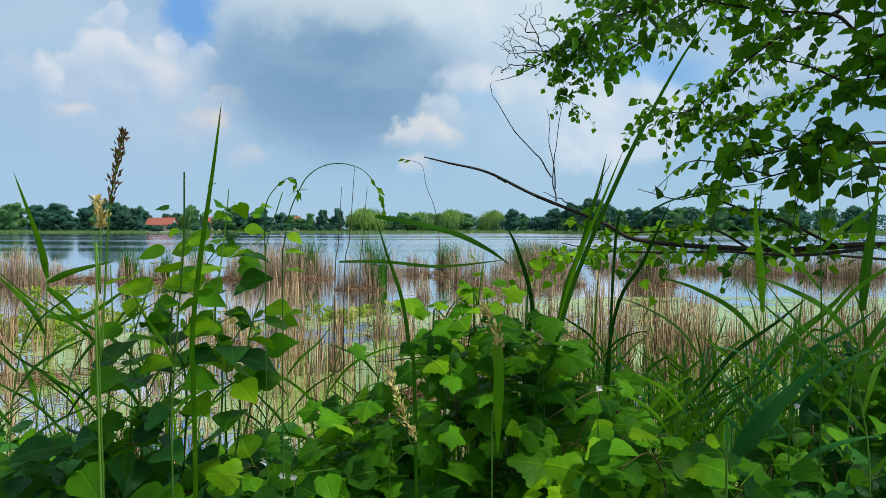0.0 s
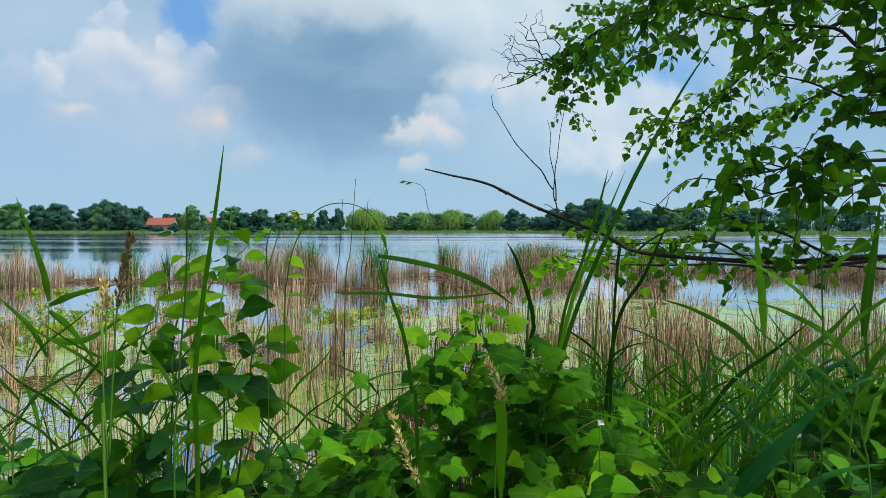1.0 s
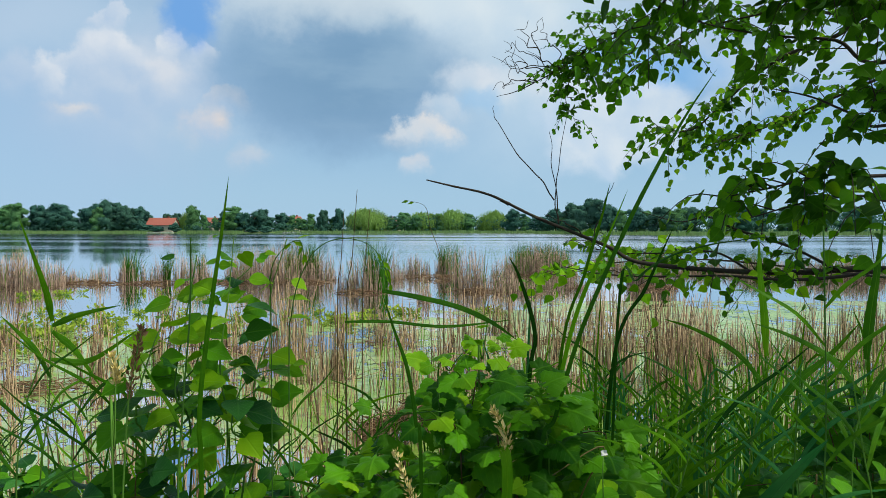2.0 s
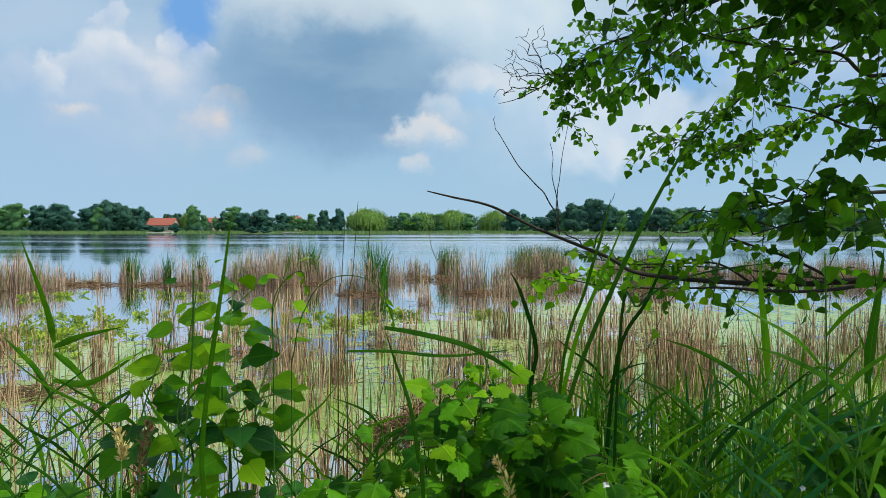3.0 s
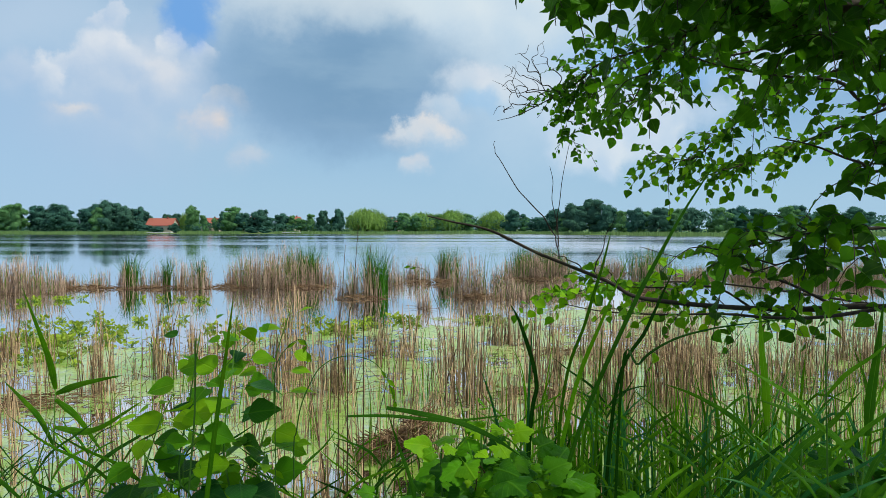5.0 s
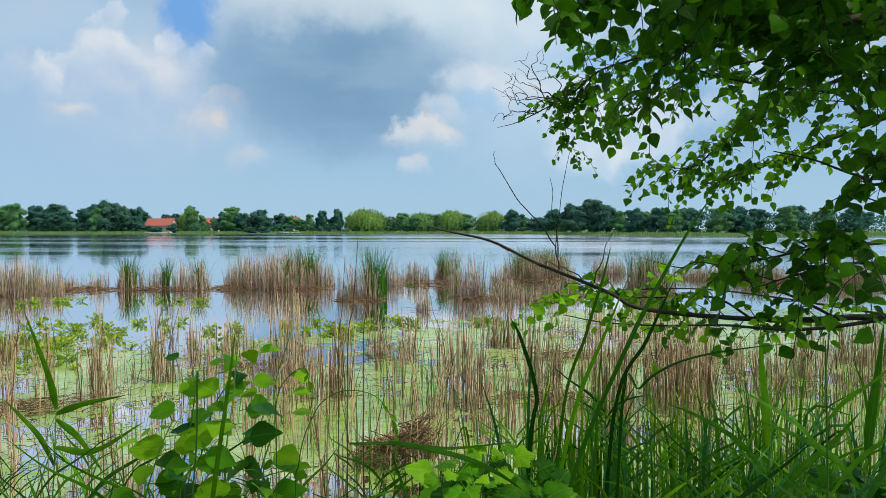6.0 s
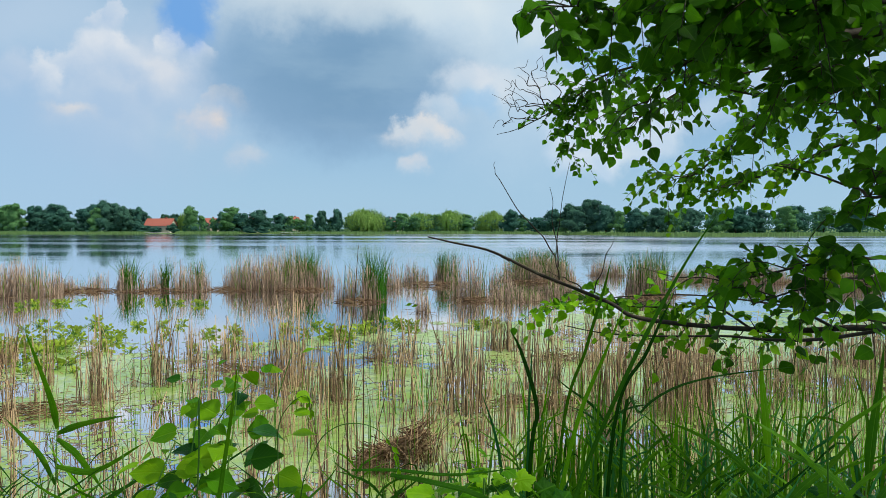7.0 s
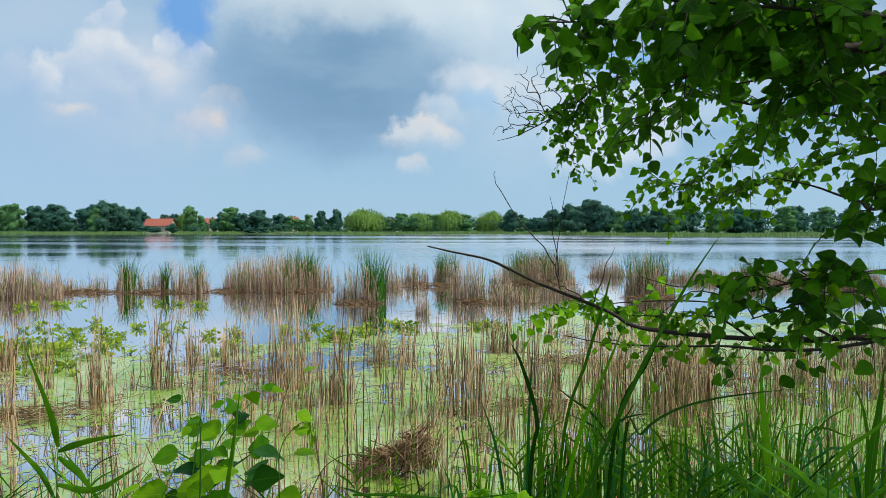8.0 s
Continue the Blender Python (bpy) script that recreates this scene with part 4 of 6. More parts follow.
def straw_heap(x, y, w, d, h, n, label, name="reed_litter", tilt=0.0, material="straw_old"):
    """Broken dry stalks lying over one another."""
    r = random.Random(int(x * 100 + y * 10))
    g = Geo()
    for _ in range(n):
        a, b = r.gauss(0, 0.3), r.gauss(0, 0.3)
        z = 0.012 + h * max(0, 1 - (a * a + b * b) * 2.2) * r.random()
        q, l = r.gauss(0.2, 0.7), r.uniform(0.12, 0.45)
        c = Vector((x + a * w, y + b * d, z))
        v = Vector((math.cos(q) * l / 2, math.sin(q) * l / 2, r.gauss(tilt, 0.12) * l))
        if (c - v).z < 0:
            v.z = c.z
        tube(g, [c - v, c + Vector((0, 0, r.uniform(0, 0.02))), c + v], *((0.009, 0.006, 3) if y > 20 else (0.005, 0.003, 3)))
    single(name, g, material, label, "reed litter", "drifts of broken reed", "stuff")


straw_heap(*(-5.25, 8.63), 1.2, 0.8, 0.06, 170, "flat drift of broken brown reeds on the water")
straw_heap(*(1.36, 9.06), 1.2, 0.7, 0.08, 190, "flat drift of broken brown reeds on the water")
straw_heap(*(4.21, 12), 1.9, 1.2, 0.12, 260, "flat drift of broken brown reeds on the water")
straw_heap(*(2.21, 12.24), 1.5, 0.8, 0.07, 150, "flat drift of broken brown reeds on the water")
straw_heap(*(-3.24, 11.32), 1.6, 0.8, 0.05, 120, "flat drift of broken brown reeds on the water")


for x, y, w, d, h, n in ((-13.2, 25.4, 2.6, 1.0, 0.16, 260), (-10.6, 25.5, 3.4, 0.9, 0.13, 300), (-8.2, 25.9, 2.2, 1.0, 0.15, 240), (-5.6, 25.9, 2.6, 1.0, 0.15, 260), (-2.7, 21.8, 1.7, 0.9, 0.14, 200), (-0.2, 28.0, 3.6, 1.2, 0.22, 340), (1.0, 22.2, 1.8, 0.9, 0.16, 220), (4.3, 29.6, 3.6, 1.2, 0.2, 320), (7.3, 23.4, 2.0, 0.9, 0.16, 220)):
    straw_heap(x, y, w * 0.72, d * 0.8, h * 0.8, int(n * 0.5), "low brown raft of matted reed between reed clumps", "reed_raft", material="straw_old")


def reed_mound(x, y):
    """The brown heap of matted dead reed that slopes up to one side."""
    r = random.Random(9)
    ob = thing("reed_mound", x, y, 0, "brown heap of matted dead reed in the shallows", "reed heap")
    g = Geo()
    for _ in range(420):
        t = r.random()
        c = Vector((x - 0.36 + 0.64 * t, y + r.gauss(0, 0.12), 0.02 + (0.10 + 0.36 * t**1.6) * r.random() ** 0.6))
        v = Vector((0.5, r.gauss(0, 0.5), 0.25 + r.gauss(0.1, 0.42))).normalized() * r.uniform(0.08, 0.24)
        if (c - v).z < 0:
            v.z = c.z
        tube(g, [c - v, c + Vector((0, 0, 0.015)), c + v], 0.006, 0.003, 3)
    part("reed_mat", g, "straw_old", ob)
    g = Geo()
    for _ in range(60):
        q = r.uniform(-0.9, 0.9)
        l = r.uniform(0.2, 0.5)
        c = Vector((x + 0.25 + r.gauss(0, 0.09), y + r.gauss(0, 0.1), 0.05))
        tube(g, [c, c + Vector((math.sin(q) * l * 0.3, 0, l * 0.6)), c + Vector((math.sin(q) * l, r.gauss(0, 0.1), l))], 0.005, 0.002, 3)
    part("broken_straw", g, "straw", ob)


reed_mound(*(-0.45, 6.63))


def duckweed():
    """Floating weed: sheets with ragged edges and holes, thinning out towards open water."""
    r = random.Random(41)
    s = 0.047
    cells = {}
    for j in range(int(3.6 / s), int(19.5 / s)):
        y = j * s
        for i in range(int(-0.74 * y / s) - 6, int(0.74 * y / s) + 6):
            x = i * s
            k = noise.noise((x * 0.45, y * 0.45, 2)) * 0.7 + noise.noise((x * 1.7, y * 1.4, 5)) * 0.55 + noise.noise((x * 6, y * 5, 8)) * 0.4
            reach = 10.8 + 5.0 * max(0, min(1, (x / y) * 2.5 + 0.5))
            limit = -0.30 + 0.13 * max(0, min(1, 0.6 - x / y * 3)) + max(0, (y - reach) / 6.5) ** 1.3 * 1.1
            if k + r.uniform(-0.16, 0.16) > limit:
                cells[(i, j)] = 1
    pts, v, f = {}, [], []
    for (i, j) in cells:
        face = []
        for a, b in ((i, j), (i + 1, j), (i + 1, j + 1), (i, j + 1)):
            if (a, b) not in pts:
                pts[(a, b)] = len(v)
                v.append((a * s + r.uniform(-0.021, 0.021), b * s + r.uniform(-0.021, 0.021), 0.002 + r.uniform(0, 0.0015)))
            face.append(pts[(a, b)])
        f.append(tuple(face))
    g = Geo()
    g.add(v, f)
    single("duckweed", g, "duckweed", "pale green duckweed mat floating on still water", "duckweed", kind="stuff")


duckweed()


def water_plants():
    firsts = []
    for k in range(3):
        r = random.Random(50 + k)
        ob = thing("water_plant", 0, 0, 0, "small yellow-green leafy plant standing out of the water", "water plant", "leafy water plants")
        stalks = Geo()
        for _ in range(18 + k):
            q, up = r.uniform(0, 6.283), r.uniform(0.01, 0.12)
            o = 0.03 + 0.17 * r.random()
            tube(stalks, [(0, 0, -0.06), (o * 0.5 * math.cos(q), o * 0.5 * math.sin(q), up * 0.6), (o * math.cos(q), o * math.sin(q), up)], 0.005, 0.004, 4)
            put_leaf(ob, "round", "water_plant", (o * math.cos(q), o * math.sin(q), up), (math.cos(q) * 0.7, math.sin(q) * 0.7, 0.9), (-math.cos(q) * 0.5, -math.sin(q) * 0.5 - 0.8, 0.6), r.uniform(0.055, 0.095))
        part("rootstock", stalks, "stem", ob)
        firsts.append(ob)
    spots = []
    r = random.Random(61)
    for cx, cy, n, sx, sy in ((-7.3, 13.3, 26, 1.0, 1.3), (-8.6, 13.6, 22, 0.7, 1.6), (-7.6, 16.2, 16, 1.6, 0.8), (-6.9, 11.4, 8, 0.7, 0.5), (-2.15, 15.0, 20, 0.45, 1.0), (-5.4, 15.2, 10, 1.6, 0.8), (-1.0, 16.6, 7, 0.4, 0.5), (1.0, 16.6, 8, 0.5, 0.5), (-4.6, 13.4, 8, 1.2, 0.8), (-12.0, 21.0, 8, 1.6, 0.5), (-8.4, 21.5, 6, 1.4, 0.5), (-3.2, 16.0, 6, 0.8, 0.6)):
        for _ in range(n):
            spots.append((cx + r.gauss(0, sx * 0.6), cy + r.gauss(0, sy * 0.6)))
    for i, (x, y) in enumerate(spots):
        m = pose(x, y, 0, 0, 0, r.uniform(0, 360)) @ Matrix.Diagonal((*(r.uniform(0.55, 1.0),) * 3, 1))
        if i < 3:
            firsts[i].matrix_basis = m
        else:
            copy_thing(firsts[i % 3], Matrix()).matrix_basis = m


water_plants()


# ---- the bank: grasses, vines, herbs ----
def grass_plant(name, x, y, blades, h, width, spread, seed, material="blade", label="", category="reed", droop=0.22, group="green reeds on the bank"):
    """A tuft of long upright leaves, each a part."""
    r = random.Random(seed)
    z = ground_z(x, y) - 0.03
    ob = thing(name, x, y, z, label or "tall green reed leaves at the water's edge", category, group)
    for _ in range(blades):
        q, l = r.uniform(0, 6.283), h * r.uniform(0.65, 1.05)
        out = spread * r.uniform(0.3, 1.1)
        d = Vector((math.cos(q), math.sin(q) * 0.7, 0))
        b = Vector((x, y, z)) + d * 0.03
        bend = droop * r.random() ** 2.2
        pts = [b, b + d * out * 0.25 * l + Vector((0, 0, 0.42 * l)), b + d * out * 0.6 * l + Vector((0, 0, 0.78 * l)), b + d * (out + bend) * l + Vector((0, 0, (1.0 - bend * 0.7) * l))]
        if r.random() < 0.12:
            # snapped over
            pts[3] = pts[2] + d * 0.2 * l * r.uniform(0.5, 1.3) - Vector((0, 0, r.uniform(-0.02, 0.14) * l))
        g = Geo()
        ribbon(g, spline(pts, 4), width * r.uniform(0.6, 1.15), (r.gauss(0, 0.5), -1, 0.3), twist=r.uniform(-0.9, 0.9))
        part("leaf_blade", g, material, ob)
    return ob


def bank_reeds():
    r = random.Random(71)
    k = 0
    for _ in range(94):
        y = r.uniform(2.8, 5.4)
        x = r.uniform(0.10, 0.72) * y
        mat = r.choice(("blade", "blade", "blade", "blade_dark", "blade_blue"))
        grass_plant("reed_plant", x, y, r.randint(4, 6), r.uniform(0.95, 1.7), r.uniform(0.010, 0.022), r.uniform(0.04, 0.15), 200 + k, mat, droop=0.14)
        k += 1
    for _ in range(40):
        y = r.uniform(3.4, 5.6)
        x = r.uniform(0.0, 0.70) * y
        grass_plant("reed_plant", x, y, r.randint(4, 6), r.uniform(0.8, 1.4), r.uniform(0.010, 0.021), r.uniform(0.06, 0.2), 500 + k, r.choice(("blade", "blade", "blade_blue", "blade_dark")), droop=0.14)
        k += 1
    for _ in range(48):
        y = r.uniform(2.0, 4.6)
        x = r.uniform(-0.72, 0.05) * y
        grass_plant("reed_plant", x, y, r.randint(3, 5), r.uniform(0.75, 1.3), r.uniform(0.007, 0.014), r.uniform(0.06, 0.24), 300 + k, r.choice(("blade", "blade_dark", "blade_dark")), droop=0.1)
        k += 1


bank_reeds()


def along(points, t):
    k = t * (len(points) - 1)
    i = min(int(k), len(points) - 2)
    return points[i].lerp(points[i + 1], k - i), (points[i + 1] - points[i]).normalized()


def leafy_stem(ob, points, n, size, shapes, materials, seed, start=0.25, thick=0.003, stem="stem", facing=0.7, petiole=0.04, young=False):
    """A climbing stem with alternate leaves on short stalks."""
    r = random.Random(seed)
    path = spline(points, 6)
    g = Geo()
    tube(g, path, thick, thick * 0.4, 5)
    stalk = part("stem", g, stem, ob)
    q = r.uniform(0, 6.283)
    for i in range(n):
        t = start + (1 - start) * (i + 0.5) / n
        p, way = along(path, t)
        q += 2.4 + r.uniform(-0.6, 0.6)
        d = Vector((math.cos(q), math.sin(q) * 0.8 - 0.25, r.uniform(-0.1, 0.5))).normalized()
        end = p + d * petiole * r.uniform(0.6, 1.4)
        s = size * r.uniform(0.7, 1.2) * (1.15 - 0.65 * max(0, (t - 0.6) / 0.4))
        normal = Vector((r.gauss(0, 0.35), -facing + r.gauss(0, 0.35), 0.8))
        lie = d + Vector((0, 0, -0.15 + r.uniform(-0.45, 0.25)))
        put_leaf(stalk, r.choice(shapes), "young_lit_leaf" if young and t > 0.62 and r.random() < 0.75 else r.choice(materials), end, lie, normal, s)


def vine(name, root, stems, label, category, n, size, shapes, materials, seed, **more):
    ob = thing(name, root[0], root[1], ground_z(root[0], root[1]), label, category)
    base = Vector((root[0], root[1], ground_z(root[0], root[1]) - 0.03))
    for i, pts in enumerate(stems):
        off = Vector((rnd(-0.06, 0.06), rnd(-0.06, 0.06), 0))
        leafy_stem(ob, [base + off, *pts], n, size, shapes, materials, seed + i, **more)
    return ob


# the broad-leaved vine that climbs over the reeds
vine("climbing_vine", (-0.68, 1.6), [
    [(-0.51, 1.55, 1.49), (-0.51, 1.52, 1.754), (-0.5, 1.55, 1.905), (-0.501, 1.6, 2.043)],
    [(-0.569, 1.5, 1.531), (-0.584, 1.45, 1.715), (-0.577, 1.5, 1.869), (-0.588, 1.6, 2.003)],
    [(-0.669, 1.5, 1.505), (-0.669, 1.45, 1.666), (-0.631, 1.45, 1.812), (-0.614, 1.5, 1.882)],
    [(-0.46, 1.6, 1.503), (-0.458, 1.6, 1.69), (-0.43, 1.65, 1.82), (-0.442, 1.7, 1.901), (-0.399, 1.7, 2.041)],
    [(-0.456, 1.5, 1.48), (-0.464, 1.45, 1.642), (-0.442, 1.5, 1.732), (-0.366, 1.55, 1.75)],
    [(-0.686, 1.7, 1.532), (-0.627, 1.7, 1.731), (-0.584, 1.7, 1.872), (-0.498, 1.75, 1.972)],
], "broad-leaved green vine climbing over the bank reeds", "vine", 19, 0.061, ("heart", "round", "oval"), ("vine_leaf", "vine_leaf", "vine_leaf", "young_lit_leaf", "blue_leaf"), 400, facing=0.45, young=True)


def mound(name, cx, cy, wx, wy, top, stems, n, size, shapes, materials, seed, label, category, low=0.35):
    """A heap of sprawling stems that rise from the ground and arch over one another."""
    r = random.Random(seed)
    ob = thing(name, cx, cy, ground_z(cx, cy), label, category)
    for i in range(stems):
        a, b = r.uniform(-1, 1), r.uniform(-1, 1)
        x, y = cx + a * wx, cy + b * wy
        z = top - 0.22 * (a * a + b * b) * (top - ground_z(x, y)) - r.uniform(0, 0.10)
        rx, ry = cx + a * wx * 0.6, cy + b * wy * 0.6
        gz = ground_z(rx, ry) - 0.02
        pts = [(rx, ry, gz), (rx + a * 0.02, ry, gz + (z - gz) * 0.45), (x - a * 0.04, y, gz + (z - gz) * 0.85), (x + r.uniform(-0.05, 0.05), y - 0.02, z), (x + r.uniform(-0.14, 0.14), y - r.uniform(0.0, 0.10), z - r.uniform(-0.03, 0.08))]
        leafy_stem(ob, pts, n, size * r.uniform(0.8, 1.15), shapes, materials, seed * 50 + i, start=low, thick=0.0028, stem=r.choice(("stem", "stem_red")))
    g = Geo()
    turns, offs = [], []
    for _ in range(int(420 * wx / 0.36)):
        a, b = r.uniform(-1, 1), r.uniform(-1, 1)
        x, y = cx + a * wx * 1.05, cy + b * wy
        z = top - 0.22 * (a * a + b * b) * (top - ground_z(x, y)) - 0.10 - r.random() * 0.45
        offs.append((x, y, z))
        turns.append(np.array(leaf_turn((r.gauss(0, 1), r.gauss(-0.4, 0.8), r.gauss(-0.4, 0.4)), (r.gauss(0, 0.4), -0.6 + r.gauss(0, 0.4), 0.8), size * r.uniform(0.6, 1.1))))
    g.many(LEAF[shapes[0]], turns, offs)
    tagged(part("leaves", g, "vine_leaf", ob), kind="stuff")
    return ob


mound("hop_vine", 0.10, 1.50, 0.36, 0.22, 1.77, 34, 12, 0.085, ("lobed", "three", "lobed"), ("vine_leaf", "vine_leaf", "vine_leaf", "vine_leaf", "young_lit_leaf"), 7, "sprawling green hop vine with lobed leaves on the bank", "vine")
mound("bramble", 0.36, 1.25, 0.22, 0.20, 1.62, 20, 12, 0.08, ("lobed", "oval", "three"), ("vine_leaf", "young_lit_leaf"), 8, "green bramble with lobed leaves and small white flowers", "bramble")
mound("bramble", -0.75, 1.45, 0.40, 0.25, 1.54, 26, 11, 0.08, ("heart", "oval", "heart"), ("vine_leaf", "blue_leaf"), 9, "low dark green herbs on the bank under the vine", "bramble")
mound("bramble", 0.85, 1.55, 0.36, 0.25, 1.50, 24, 11, 0.075, ("oval", "three", "heart"), ("vine_leaf", "blue_leaf"), 10, "dark green herbs on the bank below the tree", "bramble")
mound("bramble", 1.30, 1.90, 0.30, 0.25, 1.70, 24, 11, 0.075, ("oval", "three", "heart"), ("vine_leaf", "vine_leaf", "blue_leaf"), 13, "tall green herbs on the bank below the tree", "bramble")
mound("bramble", -0.52, 1.85, 0.34, 0.2, 1.42, 16, 11, 0.075, ("heart", "oval", "three"), ("vine_leaf", "blue_leaf"), 14, "green herbs on the bank behind the vine", "bramble")
mound("bramble", -0.22, 1.35, 0.24, 0.2, 1.52, 20, 11, 0.08, ("oval", "three", "heart"), ("vine_leaf",), 11, "low green bramble on the bank", "bramble")
mound("bramble", -0.40, 1.42, 0.20, 0.16, 1.50, 16, 11, 0.075, ("oval", "heart", "three"), ("vine_leaf", "vine_leaf", "young_lit_leaf"), 15, "fresh green herbs on the bank beside the vine", "bramble")
mound("bramble", -1.35, 2.1, 0.35, 0.3, 1.30, 16, 11, 0.08, ("heart", "oval"), ("vine_leaf", "blue_leaf"), 12, "low green herbs at the water's edge", "bramble")


# ---- the tree that overhangs the bank ----
TREE = thing("overhanging_tree", 2.9, 2.7, ground_z(2.9, 2.7), "leafy tree on the bank with low spreading branches", "tree")
LEAVES = []  # place, way, normal, size, material


def limb(points, r0, r1, name="limb", sides=7):
    path = spline(points, 7)
    g = Geo()
    tube(g, path, r0, r1, sides, 0.08 if r0 > 0.006 else 0.0)
    part(name, g, "bark", TREE)
    return path


def twigs(path, n, length, seed, leaf=0.062, start=0.2, end=1.0, each=7, droop=0.4, spread=0.85, fresh=0.0):
    """Side twigs with alternate hanging leaves; fresh: the share given a lighter colour as if sunlit."""
    r = random.Random(seed)
    g = Geo()
    for i in range(n):
        t = start + (end - start) * (i + r.random()) / n
        p, way = along(path, min(t, 0.999))
        side = Vector((r.gauss(0, 1), r.gauss(0, 1), r.gauss(0, 0.8)))
        d = (way * 0.8 + side * spread).normalized()
        l = length * r.uniform(0.5, 1.2)
        pts = [p, p + d * l * 0.5 + Vector((0, 0, 0.02 * l)), p + d * l + Vector((0, 0, -droop * l * r.uniform(0.3, 1.0)))]
        tw = spline(pts, 3)
        tube(g, tw, 0.0028, 0.001, 4)
        for j in range(each):
            s = 0.15 + 0.85 * (j + r.random() * 0.5) / each
            q, w = along(tw, min(s, 0.999))
            sd = w.cross(Vector((0, 0, 1)))
            sd = sd.normalized() if sd.length > 0.01 else Vector((1, 0, 0))
            out = (w * 0.5 + sd * (1 if j % 2 else -1) * 0.8 + Vector((r.gauss(0, 0.2), r.gauss(0, 0.2), -0.35 + r.gauss(0, 0.35)))).normalized()
            LEAVES.append((q + out * 0.008, out, Vector((r.gauss(0, 0.75), r.gauss(-0.2, 0.75), 0.7)), leaf * r.uniform(0.6, 1.2), "young_lit_leaf" if fresh and r.random() < fresh else "tree_leaf"))
    tagged(part("twig_spray", g, "bark", TREE), kind="stuff")


g = Geo()
tube(g, spline([(2.9, 2.7, 0.2), (2.86, 2.72, 1.0), (2.9, 2.75, 1.9), (3.0, 2.8, 2.8), (3.05, 2.85, 3.8), (3.0, 2.9, 5.0)]), 0.16, 0.07, 12, 0.06)
part("trunk", g, "bark", TREE)
# the long low branch over the water, and its thin companions
low = limb([(2.88, 2.74, 1.86), (2.105, 3.25, 1.872), (1.757, 3.35, 1.85), (1.406, 3.42, 1.853), (0.992, 3.48, 1.893), (0.829, 3.5, 1.975), (0.47, 3.5, 2.121), (0.23, 3.48, 2.235), (0.027, 3.46, 2.282), (-0.096, 3.45, 2.311)], 0.0175, 0.0034)
low2 = limb([(2.083, 3.25, 1.866), (1.779, 3.2, 1.832), (1.531, 3.2, 1.827), (1.322, 3.22, 1.842), (1.021, 3.25, 1.837), (0.764, 3.3, 1.845), (0.572, 3.3, 1.881)], 0.010, 0.002)
low3 = limb([(1.528, 3.4, 1.848), (1.388, 3.5, 1.943), (1.201, 3.6, 1.936), (0.985, 3.7, 1.932), (0.791, 3.8, 1.958)], 0.007, 0.002)
low4 = limb([(1.895, 3.3, 1.864), (1.673, 3.3, 1.974), (1.429, 3.4, 2.069), (1.337, 3.5, 2.127), (1.2, 3.5, 2.1), (0.996, 3.5, 2.153)], 0.008, 0.0015)
LIMB_TWIGS = ([(0.58, 3.5, 2.089), (0.562, 3.5, 2.211), (0.579, 3.5, 2.371), (0.63, 3.5, 2.689)], [(0.574, 3.5, 2.153), (0.562, 3.5, 2.298), (0.529, 3.5, 2.565)], [(0.557, 3.5, 2.211), (0.463, 3.5, 2.342), (0.332, 3.5, 2.501), (0.251, 3.5, 2.631), (0.248, 3.5, 2.695)], [(0.761, 3.5, 2.022), (0.807, 3.5, 2.153), (0.864, 3.5, 2.304)], [(0.697, 3.5, 2.036), (0.606, 3.48, 2.102), (0.501, 3.46, 2.136)])
twigs(low3, 20, 0.22, 501, 0.056, 0.3, 1.0, 5, fresh=0.8)
twigs(low2, 9, 0.2, 502, 0.052, 0.3, 0.8, 4, fresh=0.6)
twigs(low4, 14, 0.25, 503, 0.052, 0.1, 0.6, 6, fresh=0.4)
twigs(low, 18, 0.30, 504, 0.052, 0.10, 0.40, 6, 0.5, fresh=0.3)
low5 = limb([(2.9, 2.74, 1.75), (2.75, 4.4, 1.76), (2.1, 5.35, 1.82), (1.45, 5.6, 1.79), (1.05, 5.6, 1.72), (0.78, 5.6, 1.66)], 0.010, 0.002)
knot = Geo()
for x, z in ((0.47, 2.121), (0.829, 1.975), (0.30, 2.203)):
    tube(knot, [(x - 0.02, 3.5, z + 0.008), (x - 0.006, 3.495, z + 0.001), (x + 0.01, 3.495, z - 0.004), (x + 0.024, 3.5, z - 0.012)], 0.006, 0.010, 7, 0.25)
part("bark_knot", knot, "bark", TREE)
twigs(low5, 22, 0.30, 528, 0.085, 0.45, 1.0, 5, 0.3, fresh=0.85)
# higher limbs
up1 = limb([(3.0, 2.9, 3.5), (2.172, 3.4, 3.167), (2.045, 3.6, 3.074), (1.885, 3.8, 3.024), (1.802, 4, 2.954), (1.677, 4.2, 2.809), (1.542, 4.3, 2.684), (1.352, 4.4, 2.709)], 0.016, 0.002)
twigs(up1, 44, 0.32, 511, 0.056, 0.36, 1.0, 8, fresh=0.25)
up2 = limb([(3.0, 2.85, 3.25), (1.452, 2.5, 3.056), (1.215, 2.45, 3.031), (1.017, 2.4, 3.051), (0.878, 2.35, 3.142), (0.763, 2.3, 3.276)], 0.026, 0.010)
twigs(up2, 48, 0.36, 512, 0.063, 0.08, 1.0, 9)
up3 = limb([(1.017, 2.4, 3.051), (0.917, 2.5, 2.986), (0.806, 2.6, 2.903), (0.715, 2.65, 2.739)], 0.007, 0.002)
twigs(up3, 13, 0.24, 513, 0.063, 0.1, 1.0, 8)
up4 = limb([(0.878, 2.35, 3.142), (0.67, 2.3, 3.07), (0.459, 2.2, 3.059), (0.282, 2.1, 3.029)], 0.008, 0.002)
twigs(up4, 24, 0.22, 514, 0.063, 0.1, 1.0, 8)
